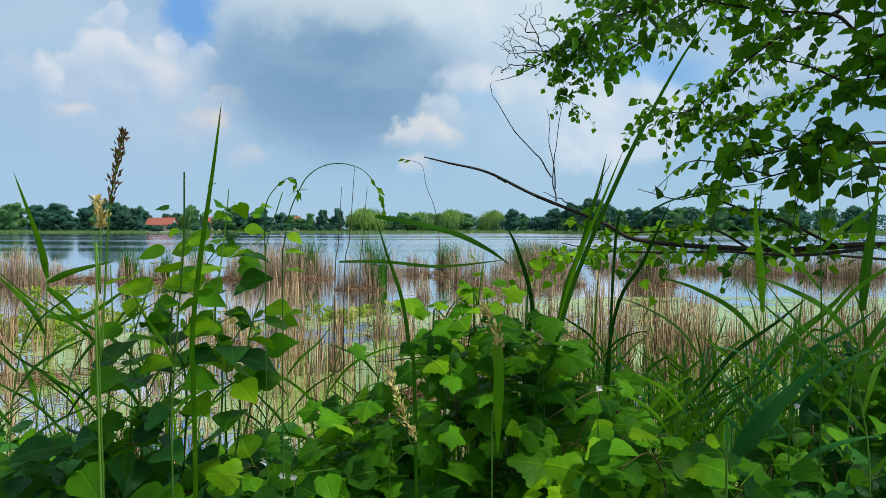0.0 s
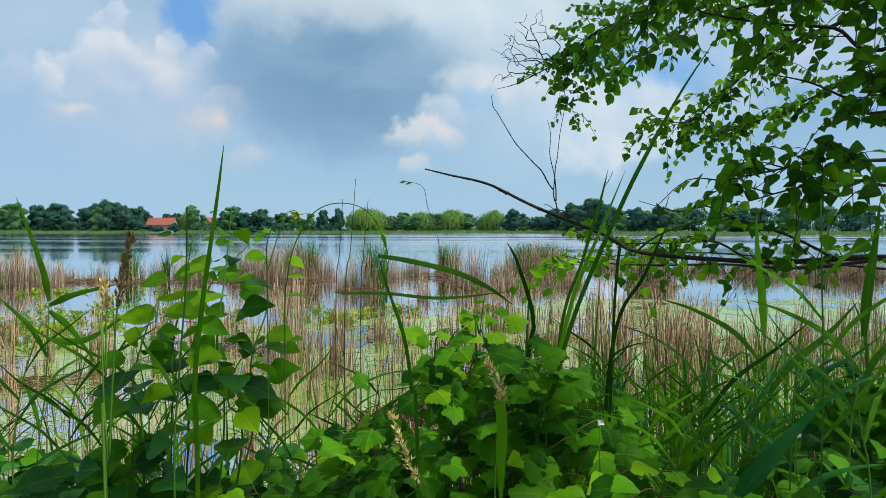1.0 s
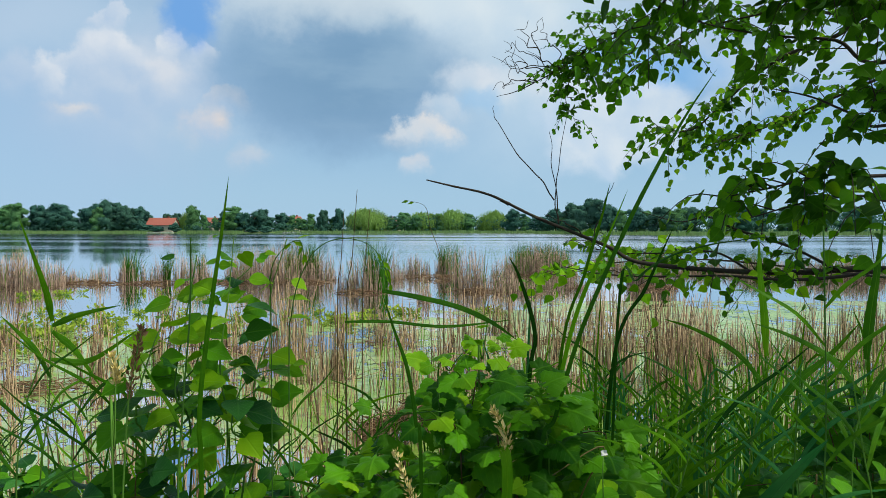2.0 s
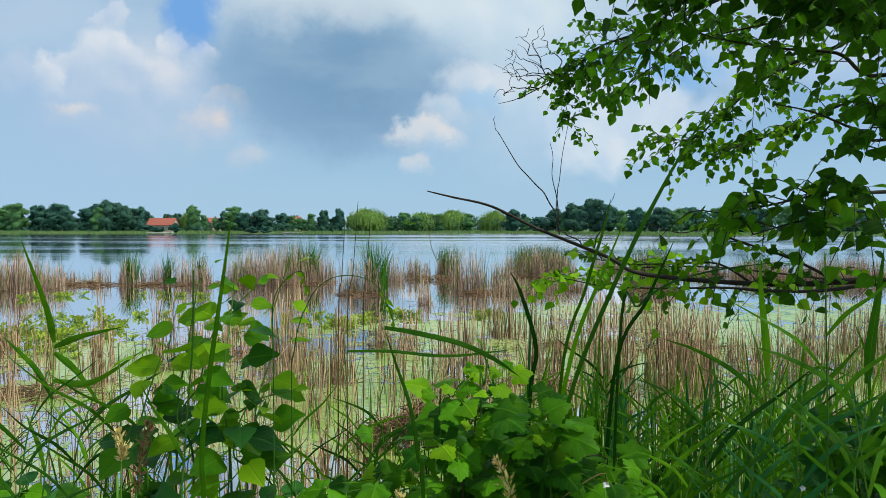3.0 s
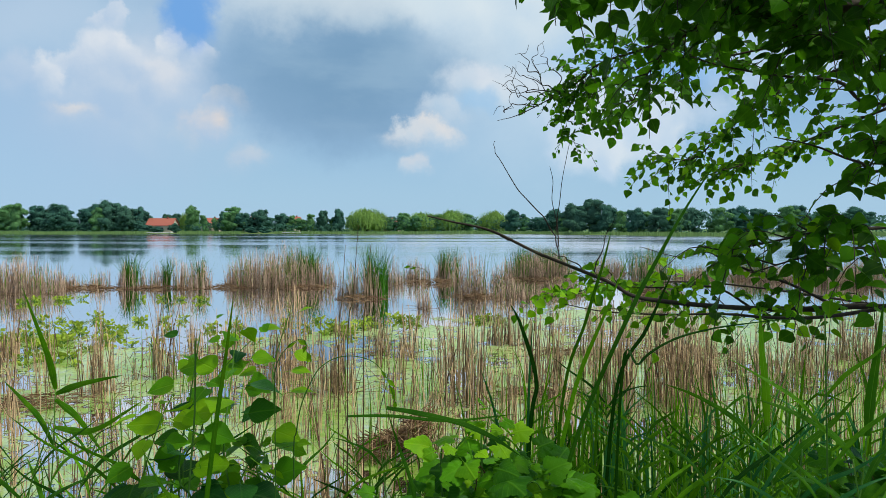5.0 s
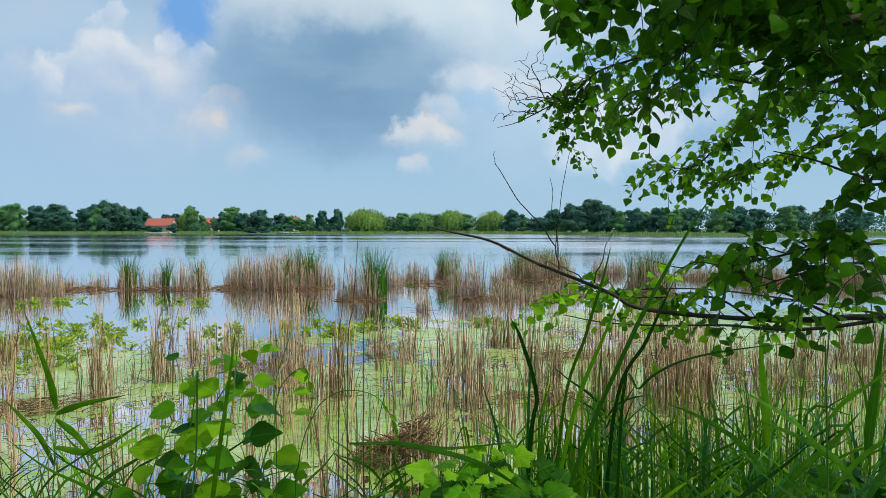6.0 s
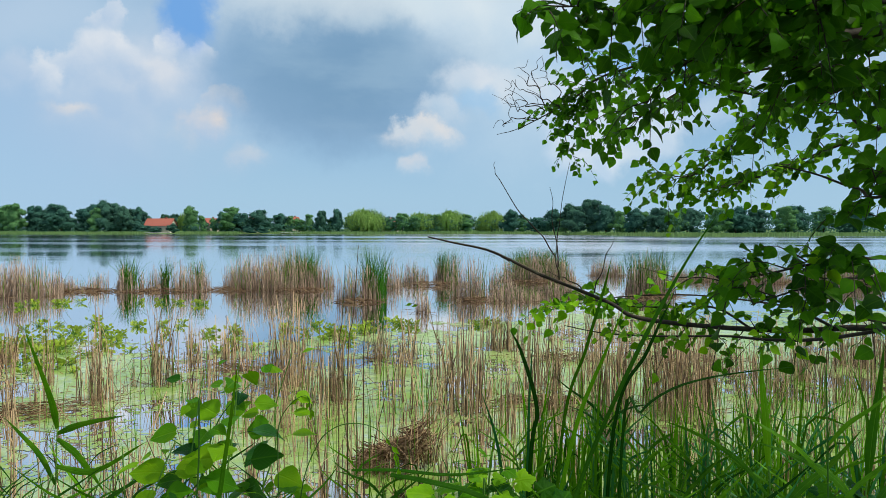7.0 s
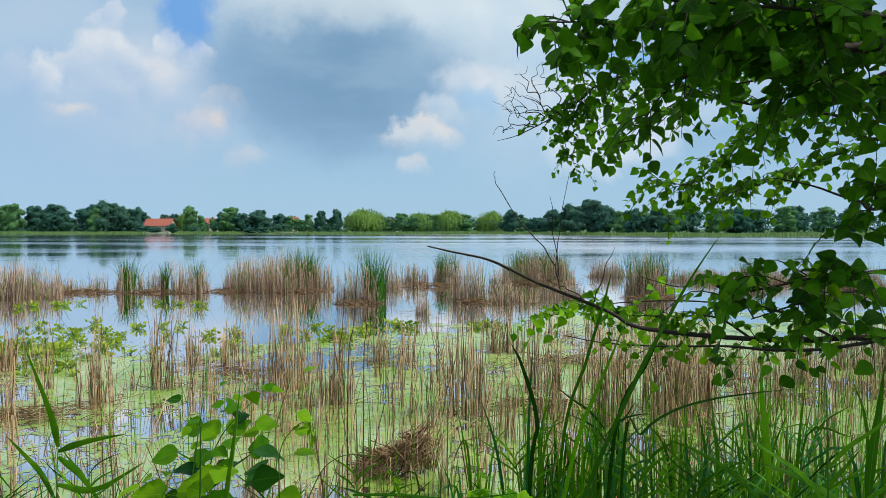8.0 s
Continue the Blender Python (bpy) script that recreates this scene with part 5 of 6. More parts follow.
up5 = limb([(3.05, 2.9, 4.0), (2.332, 4, 3.859), (1.935, 4.6, 3.704), (1.491, 5, 3.572), (1.144, 5.1, 3.47), (0.945, 5.15, 3.312), (0.578, 5.2, 3.12), (0.393, 5.2, 3.065)], 0.016, 0.0015)
twigs(up5, 64, 0.4, 515, 0.056, 0.3, 0.74, 9)
up6 = limb([(1.144, 5.1, 3.47), (0.988, 5.15, 3.27), (0.913, 5.2, 3.065), (1, 5.2, 2.851)], 0.004, 0.0015)
twigs(up6, 18, 0.22, 516, 0.056, 0.1, 1.0, 7)
up17 = limb([(2.98, 2.85, 3.0), (2.55, 3.6, 2.95), (2.25, 4.0, 2.82), (1.95, 4.2, 2.68), (1.7, 4.3, 2.6)], 0.012, 0.002)
twigs(up17, 36, 0.34, 527, 0.056, 0.3, 1.0, 8, fresh=0.2)
fan = Geo()
crook = random.Random(19)


def crooked(points, bend=0.022):
    """The path with small elbows in it and a hook at its end."""
    out = [Vector(points[0])]
    for a, b in zip(points, points[1:]):
        a, b = Vector(a), Vector(b)
        for t in (0.35, 0.7):
            out.append(a.lerp(b, t) + Vector((crook.gauss(0, bend), 0, crook.gauss(0, bend))))
        out.append(b)
    way = (out[-1] - out[-2]).normalized()
    out.append(out[-1] + way * 0.04 + Vector((way.z, 0, -way.x)) * crook.choice((-0.05, 0.05)))
    return out



for pts in ([(0.822, 5.2, 3.253), (0.718, 5.2, 3.406), (0.696, 5.2, 3.618)], [(0.718, 5.2, 3.406), (0.632, 5.2, 3.491), (0.61, 5.2, 3.576)], [(0.698, 5.2, 3.184), (0.569, 5.2, 3.257), (0.474, 5.2, 3.363)], [(0.869, 5.2, 3.278), (0.654, 5.2, 3.299), (0.483, 5.2, 3.214)], [(0.945, 5.15, 3.312), (0.74, 5.2, 3.329), (0.59, 5.2, 3.406), (0.504, 5.2, 3.427)], [(0.676, 5.2, 3.171), (0.547, 5.2, 3.184), (0.44, 5.2, 3.142), (0.397, 5.2, 3.167)], [(0.911, 5.2, 3.3), (0.847, 5.2, 3.427), (0.773, 5.2, 3.491), (0.747, 5.2, 3.584)], [(0.762, 5.2, 3.244), (0.611, 5.2, 3.278), (0.534, 5.2, 3.321), (0.483, 5.2, 3.295)]):
    bent = crooked(pts)
    tube(fan, spline(bent, 4), 0.0045, 0.0014, 4)
    for _ in range(2):
        k = crook.randint(2, len(bent) - 2)
        out = Vector((crook.gauss(-0.04, 0.05), 0, crook.gauss(0.05, 0.05)))
        tube(fan, spline([bent[k], bent[k] + out * 0.6 + Vector((0.012, 0, 0.008)), bent[k] + out * 1.3], 4), 0.0025, 0.001, 4)
part("twig", fan, "bark", TREE)
for pts in LIMB_TWIGS:
    limb(crooked(pts, 0.006)[:-1], 0.0038, 0.0012, "twig", 5)
up7 = limb([(2.98, 2.8, 3.1), (1.85, 2.6, 2.72), (1.66, 2.5, 2.62), (1.5, 2.4, 2.5), (1.42, 2.35, 2.4)], 0.010, 0.002)
twigs(up7, 16, 0.22, 517, 0.060, 0.3, 1.0, 7, 0.6)
up16 = limb([(2.9, 2.75, 2.2), (1.75, 2.5, 2.16), (1.45, 2.4, 2.18), (1.2, 2.3, 2.15), (1.0, 2.25, 2.10)], 0.008, 0.002)
twigs(up16, 10, 0.26, 526, 0.060, 0.3, 1.0, 6, 0.7, fresh=0.12)
up8 = limb([(2.9, 2.75, 2.35), (1.526, 2.4, 2.25), (1.366, 2.3, 2.257), (1.252, 2.3, 2.238), (1.08, 2.3, 2.20), (0.93, 2.3, 2.17)], 0.008, 0.002)
twigs(up8, 21, 0.24, 518, 0.060, 0.25, 1.0, 6, 0.6, fresh=0.12)
up9 = limb([(3.0, 2.8, 3.15), (1.396, 2.2, 3.078), (1.127, 2.1, 3.064), (0.874, 2, 3.048), (0.628, 2, 3.064)], 0.010, 0.003)
twigs(up9, 44, 0.3, 519, 0.063, 0.1, 1.0, 9)
up10 = limb([(3.02, 2.85, 3.6), (1.648, 2.6, 3.517), (1.241, 2.5, 3.393), (0.831, 2.5, 3.352), (0.502, 2.4, 3.275)], 0.012, 0.003)
twigs(up10, 46, 0.34, 520, 0.056, 0.02, 1.0, 9)

up11 = limb([(3.02, 2.86, 3.4), (1.996, 3, 2.816), (1.756, 3.1, 2.913), (1.523, 3.2, 2.962), (1.272, 3.3, 3.04), (1.087, 3.4, 3.149)], 0.012, 0.002)
twigs(up11, 25, 0.30, 521, 0.056, 0.3, 1.0, 9)
up12 = limb([(2.96, 2.8, 2.8), (1.867, 2.8, 2.499), (1.622, 2.7, 2.51), (1.389, 2.6, 2.562), (1.238, 2.6, 2.594)], 0.009, 0.002)
twigs(up12, 4, 0.2, 522, 0.056, 0.1, 0.5, 7)
up13 = limb([(3.0, 2.86, 3.3), (1.677, 2.5, 2.935), (1.432, 2.4, 2.905), (1.202, 2.3, 2.913), (1.013, 2.3, 2.969)], 0.010, 0.002)
twigs(up13, 30, 0.28, 523, 0.063, 0.12, 1.0, 9)

up14 = limb([(1.867, 3.3, 3.094), (1.751, 3.5, 3.177), (1.537, 3.6, 3.162), (1.307, 3.7, 3.114), (1.095, 3.8, 2.984), (0.948, 3.9, 2.877)], 0.008, 0.002)
twigs(up14, 28, 0.26, 524, 0.056, 0.05, 1.0, 8)

up15 = limb([(3.02, 2.86, 3.3), (1.792, 2.7, 3.166), (1.561, 2.65, 3.162), (1.36, 2.6, 3.158), (1.188, 2.6, 3.2)], 0.010, 0.002)
twigs(up15, 78, 0.26, 525, 0.063, 0.1, 1.0, 10)


def hang_leaves():
    LEAVES.sort(key=lambda l: l[0].y)
    for p, way, normal, s, tone in LEAVES[:300]:
        put_leaf(TREE, "oval", tone, p, way, normal, s)
    for tone in ("tree_leaf", "young_lit_leaf"):
        rest = [l for l in LEAVES[300:] if l[4] == tone]
        g = Geo()
        g.many(LEAF["oval"], [np.array(leaf_turn(w, n, s)) for _, w, n, s, _ in rest], [tuple(l[0]) for l in rest])
        tagged(part("leaves", g, tone, TREE), kind="stuff")


hang_leaves()


def bank_grass():
    """Short grass over the bank."""
    r = random.Random(91)
    bases, hs = [], []
    while len(bases) < 6000:
        x, y = r.uniform(-4.5, 4.5), r.uniform(-2.5, 3.8)
        if math.hypot(x, y) < 0.35 or noise.noise((x * 0.8, y * 0.8, 9)) < r.uniform(-0.6, 0.2):
            continue
        bases.append((x, y, ground_z(x, y) - 0.02))
        hs.append(r.uniform(0.08, 0.32) * (1.0 if y < 1 else 1.5))
    single("bank_grass", blades_field(bases, hs, [r.uniform(0.003, 0.007) for _ in hs], 0.35, 4, 3.1, 92), "blade", "short green grass over the muddy bank", "grass", kind="stuff")


bank_grass()


# ---- single grasses close to the camera ----
def single_blade(name, points, width, material, label, category="grass blade", face=(0, -1, 0.2), twist=0.0, base=0.7):
    g = Geo()
    ribbon(g, spline(points, 7), width, face, base=base, twist=twist)
    return single(name, g, material, label, category, "single long blades on the bank")


def root(p, dx=0.0, dy=0.0):
    """The point on the ground below p."""
    x, y = p[0] + dx, p[1] + dy
    return (x, y, ground_z(x, y) - 0.02)


single_blade("grass_blade", [root((-0.389, 1.06, 1.6)), (-0.389, 1.06, 1.6), (-0.392, 1.06, 1.76), (-0.38, 1.06, 1.884), (-0.355, 1.06, 2.051), (-0.342, 1.06, 2.146)], 0.008, "blade", "long upright green grass blade")
single_blade("grass_blade", [root((-0.036, 1.1, 1.51)), (-0.044, 1.08, 1.63), (-0.053, 1.07, 1.759), (-0.065, 1.06, 1.844), (-0.087, 1.06, 1.91), (-0.103, 1.05, 1.965)], 0.006, "blade_dark", "green grass blade snapped over at its top")
single_blade("grass_blade", [(-0.104, 1.05, 1.969), (-0.056, 1.05, 1.961), (0.014, 1.05, 1.944), (0.066, 1.05, 1.92), (0.105, 1.05, 1.893)], 0.008, "blade_dark", "snapped end of a dark green grass blade")
single_blade("cattail_blade", [root((0.191, 1.42, 1.529), -0.03), (0.191, 1.42, 1.529), (0.226, 1.42, 1.672), (0.276, 1.41, 1.851), (0.365, 1.4, 2.066), (0.422, 1.4, 2.181), (0.485, 1.4, 2.295), (0.549, 1.4, 2.392)], 0.009, "blade_dark", "long leaning dark green cattail leaf")
single_blade("cattail_blade", [root((0.287, 1.9, 1.451), -0.03), (0.287, 1.9, 1.451), (0.318, 1.9, 1.642), (0.364, 1.9, 1.832), (0.434, 1.9, 2.005), (0.503, 1.9, 2.174)], 0.012, "blade", "upright green cattail leaf leaning over the water")


# unseen upper crown added above and behind the path to shade the bank
def shade_crown():
    r = random.Random(88)
    boughs = []
    for end in ((2.2, 1.0, 4.6), (1.2, 0.6, 5.0), (0.6, -0.2, 4.8), (3.4, 0.4, 4.8), (2.0, -0.9, 5.2), (3.6, 3.4, 5.4), (1.6, 2.4, 5.6), (2.6, 1.6, 6.2)):
        b = Vector((3.0, 2.85, 3.4))
        e = Vector(end)
        boughs.append(limb([b, b.lerp(e, 0.5) + Vector((0, 0, 0.25)), e], 0.035, 0.008))
    g = Geo()
    turns, offs = [], []
    for path in boughs:
        for _ in range(260 if path[-1].y > 0.5 and path[-1].z < 5.1 else 130):
            p, _w = along(path, r.uniform(0.35, 0.999))
            d = Vector((r.gauss(0, 0.42), r.gauss(0, 0.42), r.gauss(0, 0.3)))
            offs.append(tuple(p + d))
            turns.append(np.array(leaf_turn((r.gauss(0, 1), r.gauss(0, 1), -0.6), (r.gauss(0, 0.4), r.gauss(0, 0.4), 1), r.uniform(0.08, 0.13))))
    g.many(LEAF["oval"], turns, offs)
    tagged(part("leaves", g, "tree_leaf", TREE), kind="stuff")


shade_crown()


# ---- reed grasses, seed heads and flowers on the bank ----
def reed_grass(stem, n, length, width, seed, material="blade", label="green reed grass stem with long narrow leaves", start=0.3, stop=0.80, top=()):
    """An upright stem with narrow leaves to both sides."""
    r = random.Random(seed)
    p0 = Vector(stem[0])
    ob = thing("reed_grass", p0.x, p0.y, ground_z(p0.x, p0.y), label, "reed grass", "reed grasses on the bank")
    path = spline([root(stem[0], 0.02, 0.02), *stem], 6)
    g = Geo()
    tube(g, path, 0.0022, 0.0015, 5)
    stalk = part("stem", g, "stem", ob)
    flip = r.choice((-1, 1))
    for i in range(n):
        p, way = along(path, start + (stop - start) * (i + 0.7) / n)
        flip = -flip
        d = Vector((flip * r.uniform(0.5, 1.0), r.uniform(-0.6, 0.6), 0)).normalized()
        l = length * r.uniform(0.6, 1.15)
        sag = r.uniform(-0.25, 0.16)
        pts = [p, p + d * l * 0.25 + Vector((0, 0, 0.30 * l)), p + d * l * 0.6 + Vector((0, 0, (0.52 - sag * 0.25) * l)), p + d * l * 0.9 + Vector((0, 0, (0.70 - sag) * l))]
        g = Geo()
        ribbon(g, spline(pts, 4), width * r.uniform(0.6, 1.0), (0, -0.8, 0.6), 0.2, 0.6, 0.5, r.uniform(-0.5, 0.5))
        part("leaf_blade", g, material, stalk)
    for line in top:
        g = Geo()
        ribbon(g, spline(line, 6), width * 1.3, (0.2, -1, 0.2), 0.2, 0.7, 0.5)
        part("leaf_blade", g, material, stalk)
    return ob


reed_grass([(-1.091, 1.8, 1.264), (-1.059, 1.8, 1.598), (-1.046, 1.8, 1.823)], 4, 0.22, 0.014, 601, top=[[(-1.046, 1.8, 1.82), (-1.053, 1.78, 1.913), (-1.099, 1.75, 2.096)], [(-1.046, 1.8, 1.808), (-0.966, 1.78, 1.839), (-0.845, 1.76, 1.867)], [(-1.05, 1.8, 1.718), (-0.922, 1.75, 1.725), (-0.768, 1.7, 1.816)], [(-1.046, 1.8, 1.793), (-0.986, 1.8, 1.741), (-0.917, 1.8, 1.64)]])
reed_grass([(-0.481, 1.2, 1.493), (-0.472, 1.2, 1.735), (-0.457, 1.2, 1.915), (-0.454, 1.2, 2.049)], 3, 0.16, 0.009, 602, start=0.1, stop=0.5)
reed_grass([(-0.759, 1.5, 1.353), (-0.73, 1.5, 1.656), (-0.732, 1.5, 1.869)], 5, 0.22, 0.010, 603)
reed_grass([(-0.96, 1.5, 1.366), (-0.943, 1.5, 1.631), (-0.889, 1.5, 1.807)], 5, 0.24, 0.010, 604, "blade_dark")
reed_grass([(-0.931, 1.7, 1.288), (-0.942, 1.7, 1.532), (-0.882, 1.7, 1.731)], 5, 0.26, 0.011, 605, "blade_dark")
reed_grass([(0.781, 1.4, 1.405), (0.782, 1.4, 1.676), (0.776, 1.4, 1.886), (0.77, 1.4, 2.071)], 5, 0.26, 0.012, 606)
reed_grass([(0.768, 1.5, 1.353), (0.771, 1.5, 1.581), (0.781, 1.5, 1.757)], 5, 0.26, 0.014, 607, "blade_blue")
reed_grass([(0.887, 1.4, 1.393), (0.86, 1.4, 1.606), (0.833, 1.4, 1.77)], 5, 0.26, 0.014, 608, "blade")
reed_grass([(0.638, 1.6, 1.313), (0.609, 1.6, 1.556), (0.666, 1.6, 1.744)], 5, 0.28, 0.012, 609, "blade_dark")
reed_grass([(0.498, 1.5, 1.353), (0.521, 1.5, 1.505), (0.558, 1.5, 1.631)], 5, 0.24, 0.012, 610, "blade")
reed_grass([(0.778, 1.7, 1.274), (0.761, 1.7, 1.475), (0.794, 1.7, 1.674)], 6, 0.26, 0.012, 611, "blade_blue")
reed_grass([(-0.42, 1.9, 1.226), (-0.437, 1.9, 1.483), (-0.43, 1.9, 1.642)], 5, 0.22, 0.009, 612, "blade_dark")
reed_grass([(-0.276, 1.7, 1.302), (-0.297, 1.7, 1.489), (-0.26, 1.7, 1.646)], 4, 0.22, 0.009, 613, "blade")
reed_grass([(-0.716, 1.6, 1.327), (-0.699, 1.6, 1.556), (-0.73, 1.6, 1.744)], 5, 0.24, 0.010, 614, "blade")
reed_grass([(-0.173, 2.2, 1.093), (-0.206, 2.2, 1.409), (-0.227, 2.2, 1.593)], 4, 0.24, 0.010, 615, "blade_dark")
rr = random.Random(640)
for i in range(38):
    y = rr.uniform(2.0, 4.0)
    x = rr.uniform(0.10, 0.68) * y
    z = rr.uniform(0.95, 1.55) - 0.10 * (y - 2)
    reed_grass([(x, y, z * 0.72), (x + rr.gauss(0, 0.04), y + rr.gauss(0, 0.04), z * 0.88), (x + rr.gauss(0, 0.08), y + rr.gauss(0, 0.06), z)], 7, rr.uniform(0.22, 0.36), rr.uniform(0.012, 0.019), 650 + i, rr.choice(("blade_blue", "blade", "blade", "blade_dark")))
for i in range(26):
    y = rr.uniform(1.9, 3.9)
    x = rr.uniform(-0.68, -0.05) * y
    z = rr.uniform(0.85, 1.45) - 0.12 * (y - 2)
    reed_grass([(x, y, z * 0.72), (x + rr.gauss(0, 0.04), y + rr.gauss(0, 0.04), z * 0.88), (x + rr.gauss(0, 0.08), y + rr.gauss(0, 0.06), z)], 5, rr.uniform(0.2, 0.3), rr.uniform(0.010, 0.014), 690 + i, rr.choice(("blade_dark", "blade_dark", "blade")))
# broad blades beside the tree
reed_grass([(0.845, 1.75, 1.431), (0.834, 1.75, 1.608), (0.823, 1.75, 1.746)], 3, 0.3, 0.019, 630, "blade", "green reed with a broad upright top leaf", top=[[(0.823, 1.75, 1.736), (0.816, 1.75, 1.841), (0.803, 1.75, 1.957), (0.799, 1.75, 2.047)]])
reed_grass([(0.958, 1.6, 1.449), (0.976, 1.6, 1.637), (0.987, 1.6, 1.764)], 3, 0.3, 0.024, 631, "blade", "green reed with a broad upright top leaf", top=[[(0.987, 1.6, 1.757), (0.993, 1.6, 1.85), (1.009, 1.6, 1.97), (1.02, 1.6, 2.078)]])
reed_grass([(0.42, 1, 1.552), (0.425, 1, 1.586), (0.433, 1, 1.616)], 0, 0.12, 0.026, 632, "blade_blue", "blue-green reed whose broad leaf leans over the bank", top=[[(0.433, 1, 1.615), (0.456, 0.99, 1.652), (0.495, 0.98, 1.707), (0.549, 0.98, 1.76)]])
single_blade("grass_blade", [root((0.356, 1.55, 1.673)), (0.375, 1.5, 1.857), (0.409, 1.47, 1.954), (0.472, 1.47, 2.002), (0.554, 1.47, 2.028), (0.651, 1.47, 2.043), (0.752, 1.47, 2.053)], 0.007, "blade_dark", "long dark blade arching over sideways", face=(0, -0.5, 1))
single_blade("grass_blade", [(0.056, 0.76, 1.819), (0.06, 0.755, 1.814), (0.062, 0.75, 1.791), (0.061, 0.75, 1.747), (0.061, 0.75, 1.699)], 0.012, "young_lit_leaf", "folded green blade hanging from a seed stalk")
single_blade("grass_blade", [(-0.198, 1.3, 1.887), (-0.112, 1.3, 1.887), (-0.004, 1.3, 1.878), (0.125, 1.3, 1.891)], 0.006, "blade_dark", "dark green blade lying across the reeds")
single_blade("cattail_blade", [root((0.263, 2.6, 1.135)), (0.316, 2.6, 1.441), (0.341, 2.6, 1.658), (0.282, 2.6, 1.875), (0.239, 2.6, 1.961)], 0.016, "blade_dark", "dark green cattail leaf")
single_blade("cattail_blade", [root((0.667, 3, 1.061)), (0.739, 3, 1.463), (0.886, 3, 1.813), (1.007, 3, 2.086)], 0.016, "blade_dark", "dark green cattail leaf")
single_blade("cattail_blade", [root((0.382, 2.6, 1.179)), (0.435, 2.6, 1.528), (0.53, 2.6, 1.896), (0.593, 2.6, 2.111), (0.624, 2.6, 2.24)], 0.012, "blade", "slender green cattail leaf at the bank")


def seed_head(stem, head, size, seed, material, label):
    """A thin stalk with a feathery head of small spikelets."""
    r = random.Random(seed)
    p0 = Vector(stem[0])
    ob = thing("seed_head", p0.x, p0.y, ground_z(p0.x, p0.y), label, "grass seed head")
    g = Geo()
    tube(g, spline([root(stem[0], 0.01, 0.03), *stem, *head], 6), 0.0008, 0.0004, 5)
    part("stalk", g, "stem", ob)
    path = spline(head, 8)
    g = Geo()
    turns, offs = [], []
    for i in range(130):
        t = r.random()
        p, way = along(path, min(t, 0.999))
        d = (way + Vector((r.gauss(0, 0.45), r.gauss(0, 0.45), r.gauss(0, 0.3)))).normalized()
        fat = size * (1 - abs(2 * t - 0.8) * 0.5)
        offs.append(tuple(p + d * fat * r.uniform(0, 1)))
        turns.append(np.array(leaf_turn(d, (r.gauss(0, 1), r.gauss(0, 1), r.gauss(0, 1)), size * r.uniform(0.5, 0.9))))
    g.many(LEAF["slim"], turns, offs)
    tagged(part("flower_head", g, material, ob), kind="stuff")


seed_head([(-0.203, 0.4, 1.798), (-0.201, 0.4, 1.872), (-0.198, 0.4, 1.925)], [(-0.195, 0.4, 1.963), (-0.191, 0.4, 1.985), (-0.187, 0.4, 2.005)], 0.0057, 701, "panicle", "purple-brown reed seed head on a dark stalk")
seed_head([(-0.075, 0.95, 1.572), (-0.067, 0.95, 1.62), (-0.039, 0.95, 1.644)], [(-0.035, 0.95, 1.648), (-0.055, 0.95, 1.692), (-0.078, 0.95, 1.752)], 0.012, 702, "seed", "cream grass seed head leaning over leaves")
seed_head([(0.055, 0.76, 1.648), (0.06, 0.76, 1.725)], [(0.062, 0.76, 1.795), (0.061, 0.76, 1.827), (0.047, 0.76, 1.862)], 0.011, 703, "seed", "pale drooping grass seed head")
seed_head([(-0.253, 0.5, 1.827), (-0.252, 0.5, 1.902)], [(-0.251, 0.5, 1.948), (-0.25, 0.5, 1.958), (-0.253, 0.5, 1.971)], 0.007, 704, "seed", "small pale grass seed head")


def arching_stem(points, r, label, drops=(), material="stem_red"):
    p0 = Vector(points[0])
    ob = thing("arching_stem", p0.x, p0.y, ground_z(p0.x, p0.y), label, "grass stem")
    g = Geo()
    tube(g, spline([root(points[0]), *points], 7), r, r * 0.4, 5)
    part("stem", g, material, ob)
    q = random.Random(len(points))
    path = spline(points, 7)
    for t in drops:
        p, way = along(path, t)
        put_leaf(ob, "slim", "young_lit_leaf", p, way + Vector((q.gauss(0, 0.4), 0, -0.6)), (0, -1, 0.3), q.uniform(0.014, 0.022))


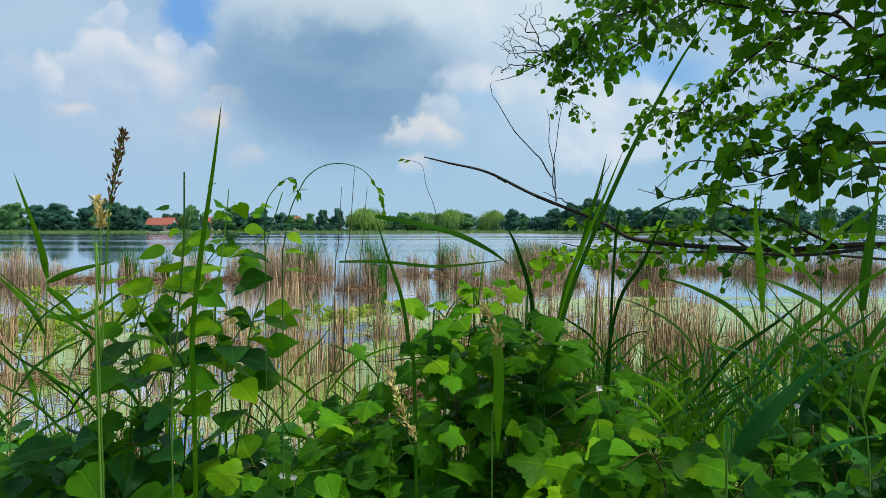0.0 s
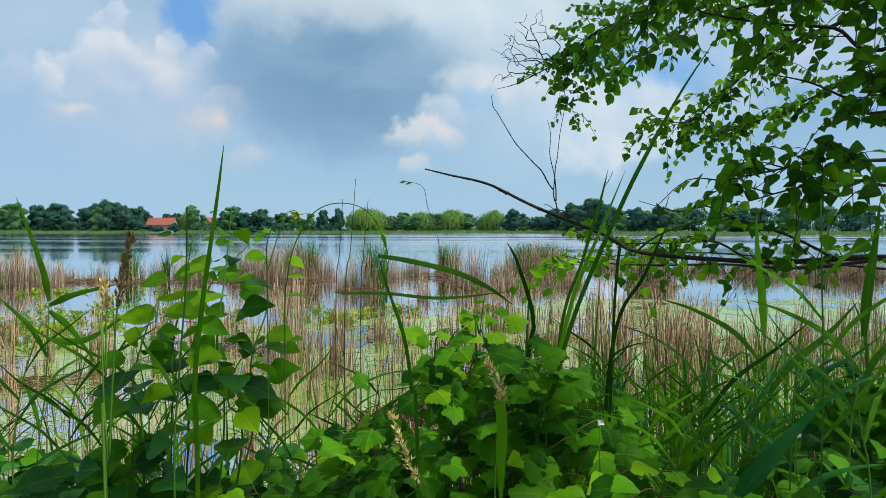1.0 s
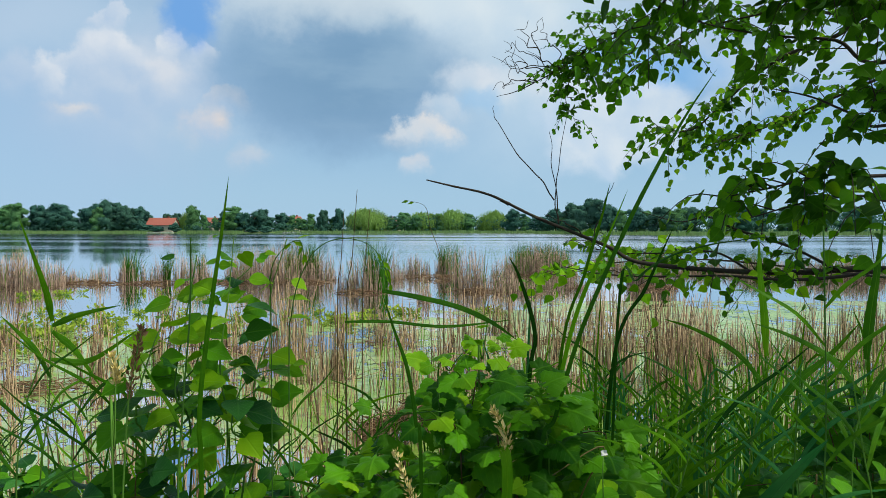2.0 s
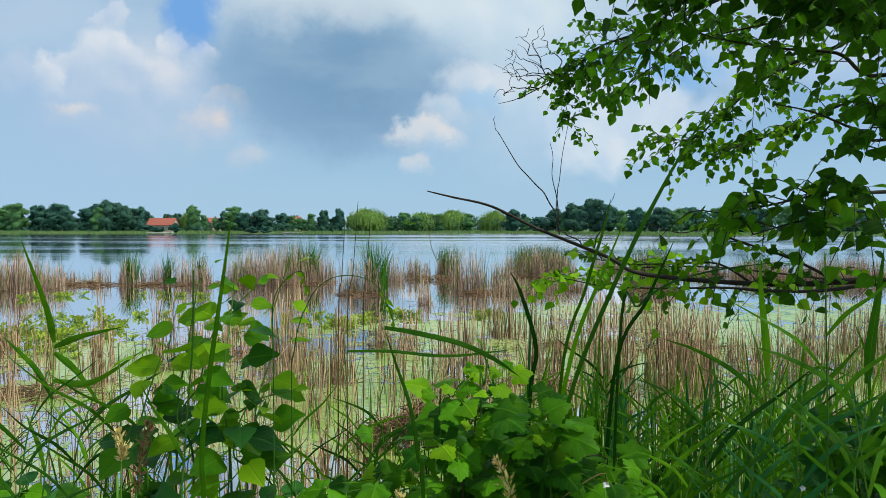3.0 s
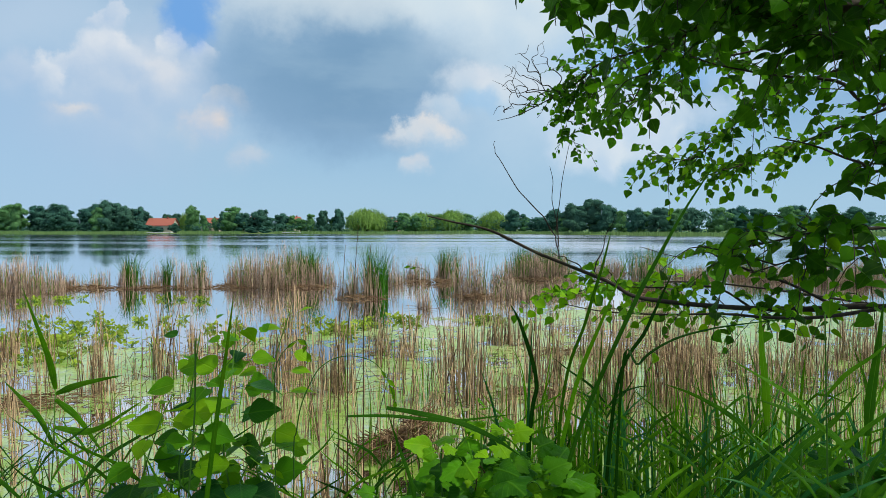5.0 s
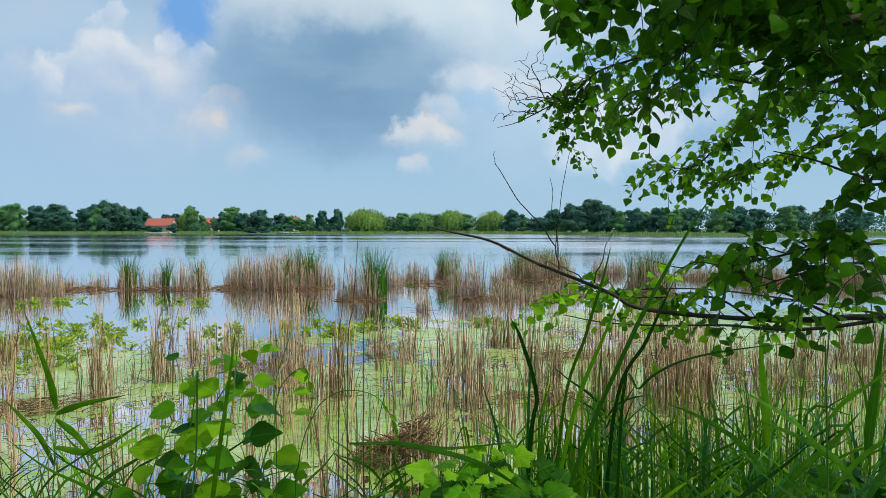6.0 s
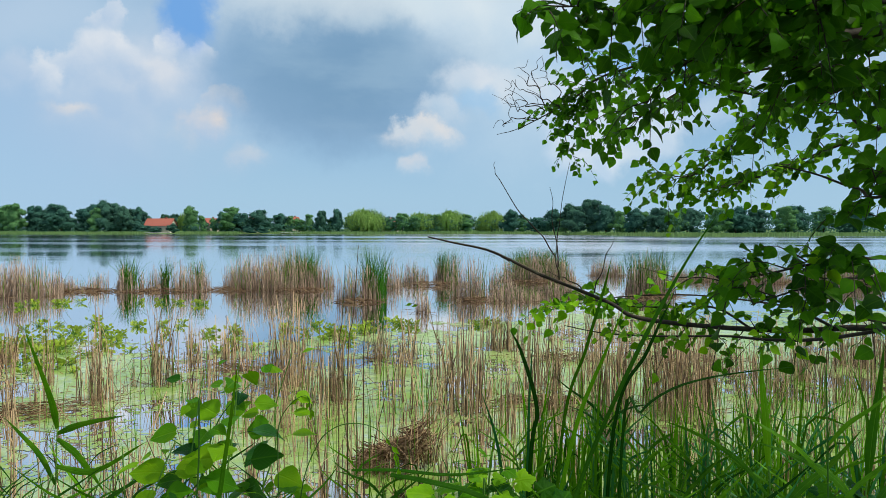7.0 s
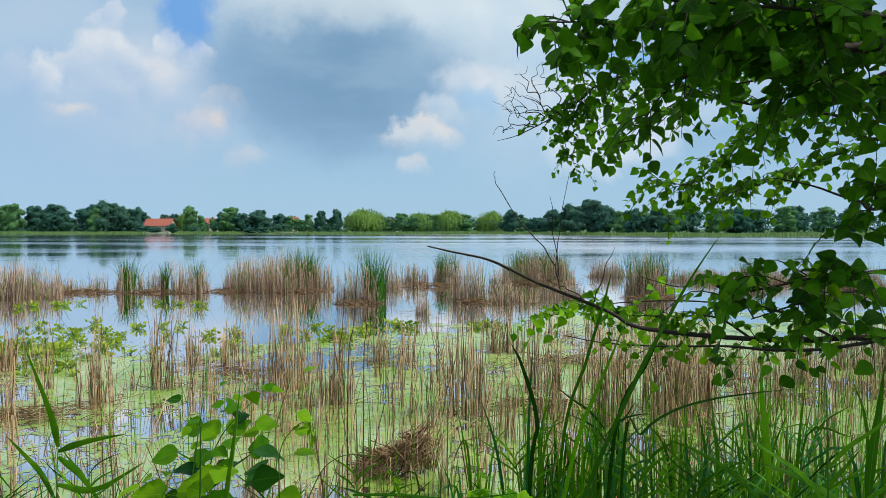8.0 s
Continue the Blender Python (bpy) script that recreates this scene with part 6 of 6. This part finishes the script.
arching_stem([(-0.26, 1.1, 1.753), (-0.243, 1.05, 1.937), (-0.22, 1.05, 2.011), (-0.194, 1.05, 2.041), (-0.16, 1.05, 2.05), (-0.125, 1.05, 2.041), (-0.103, 1.05, 2.015), (-0.089, 1.05, 1.975)], 0.0012, "thin arching grass stem with hanging seeds", (0.8, 0.86, 0.9, 0.94, 0.98), "stem")
arching_stem([(-0.339, 1.3, 1.826), (-0.327, 1.25, 1.976), (-0.304, 1.25, 2.027), (-0.273, 1.25, 2.043), (-0.265, 1.25, 2.007)], 0.0013, "thin climbing vine tip with small leaves", (0.5, 0.65, 0.75, 0.85, 0.92, 0.97), "stem")
arching_stem([(-0.009, 1.9, 1.705), (-0.014, 1.9, 1.958), (-0.046, 1.9, 2.068), (-0.061, 1.9, 2.127), (-0.113, 1.9, 2.144)], 0.0013, "thin bowed grass stem", (0.9, 0.97))
for pts in ([(-0.51, 3.5, 1.588), (-0.479, 3.5, 1.908), (-0.452, 3.5, 2.265)], [(-0.428, 3.5, 1.588), (-0.413, 3.5, 1.879), (-0.388, 3.5, 2.163)], [(-0.556, 3.5, 1.588), (-0.537, 3.5, 1.879), (-0.519, 3.5, 2.163)]):
    arching_stem(pts, 0.0035, "thin dark upright reed spike")
# a light green sprig above the hop vine
vine("hop_sprig", (0.07, 1.5), [[(0.068, 1.45, 1.715), (0.075, 1.45, 1.787), (0.085, 1.45, 1.872)], [(-0.017, 1.45, 1.666), (0.007, 1.45, 1.763), (0.031, 1.45, 1.799)]], "pale green young hop shoot", "vine", 8, 0.06, ("three", "lobed"), ("young_lit_leaf",), 720, start=0.6)


def bramble_flower(x, y, z, seed):
    r = random.Random(seed)
    ob = thing("bramble_flower", x, y, z, "small white bramble flower among leaves", "flower", "bramble flowers")
    for i in range(5):
        q = 6.283 * i / 5 + r.random()
        put_leaf(ob, "petal", "petal", (x, y, z), (math.cos(q), -0.3, math.sin(q)), (0, -1, 0.4), 0.0075)
    g = Geo()
    tube(g, [(x, y, z - 0.10), (x, y + 0.01, z - 0.04), (x, y + 0.002, z)], 0.0012, 0.001, 5)
    part("stalk", g, "stem", ob)


LEAF["petal"] = leaf_oval(0.0, 0.42, 4, 0.2, 0.1)
M["petal"] = straw_shader("petal", rgb(0.60, 0.57, 0.48), rgb(0.74, 0.72, 0.64))
for i, p in enumerate(((-0.285, 1.2, 1.511), (-0.27, 1.22, 1.501), (0.276, 1.2, 1.667), (0.731, 1.4, 1.584))):
    bramble_flower(*p, i)
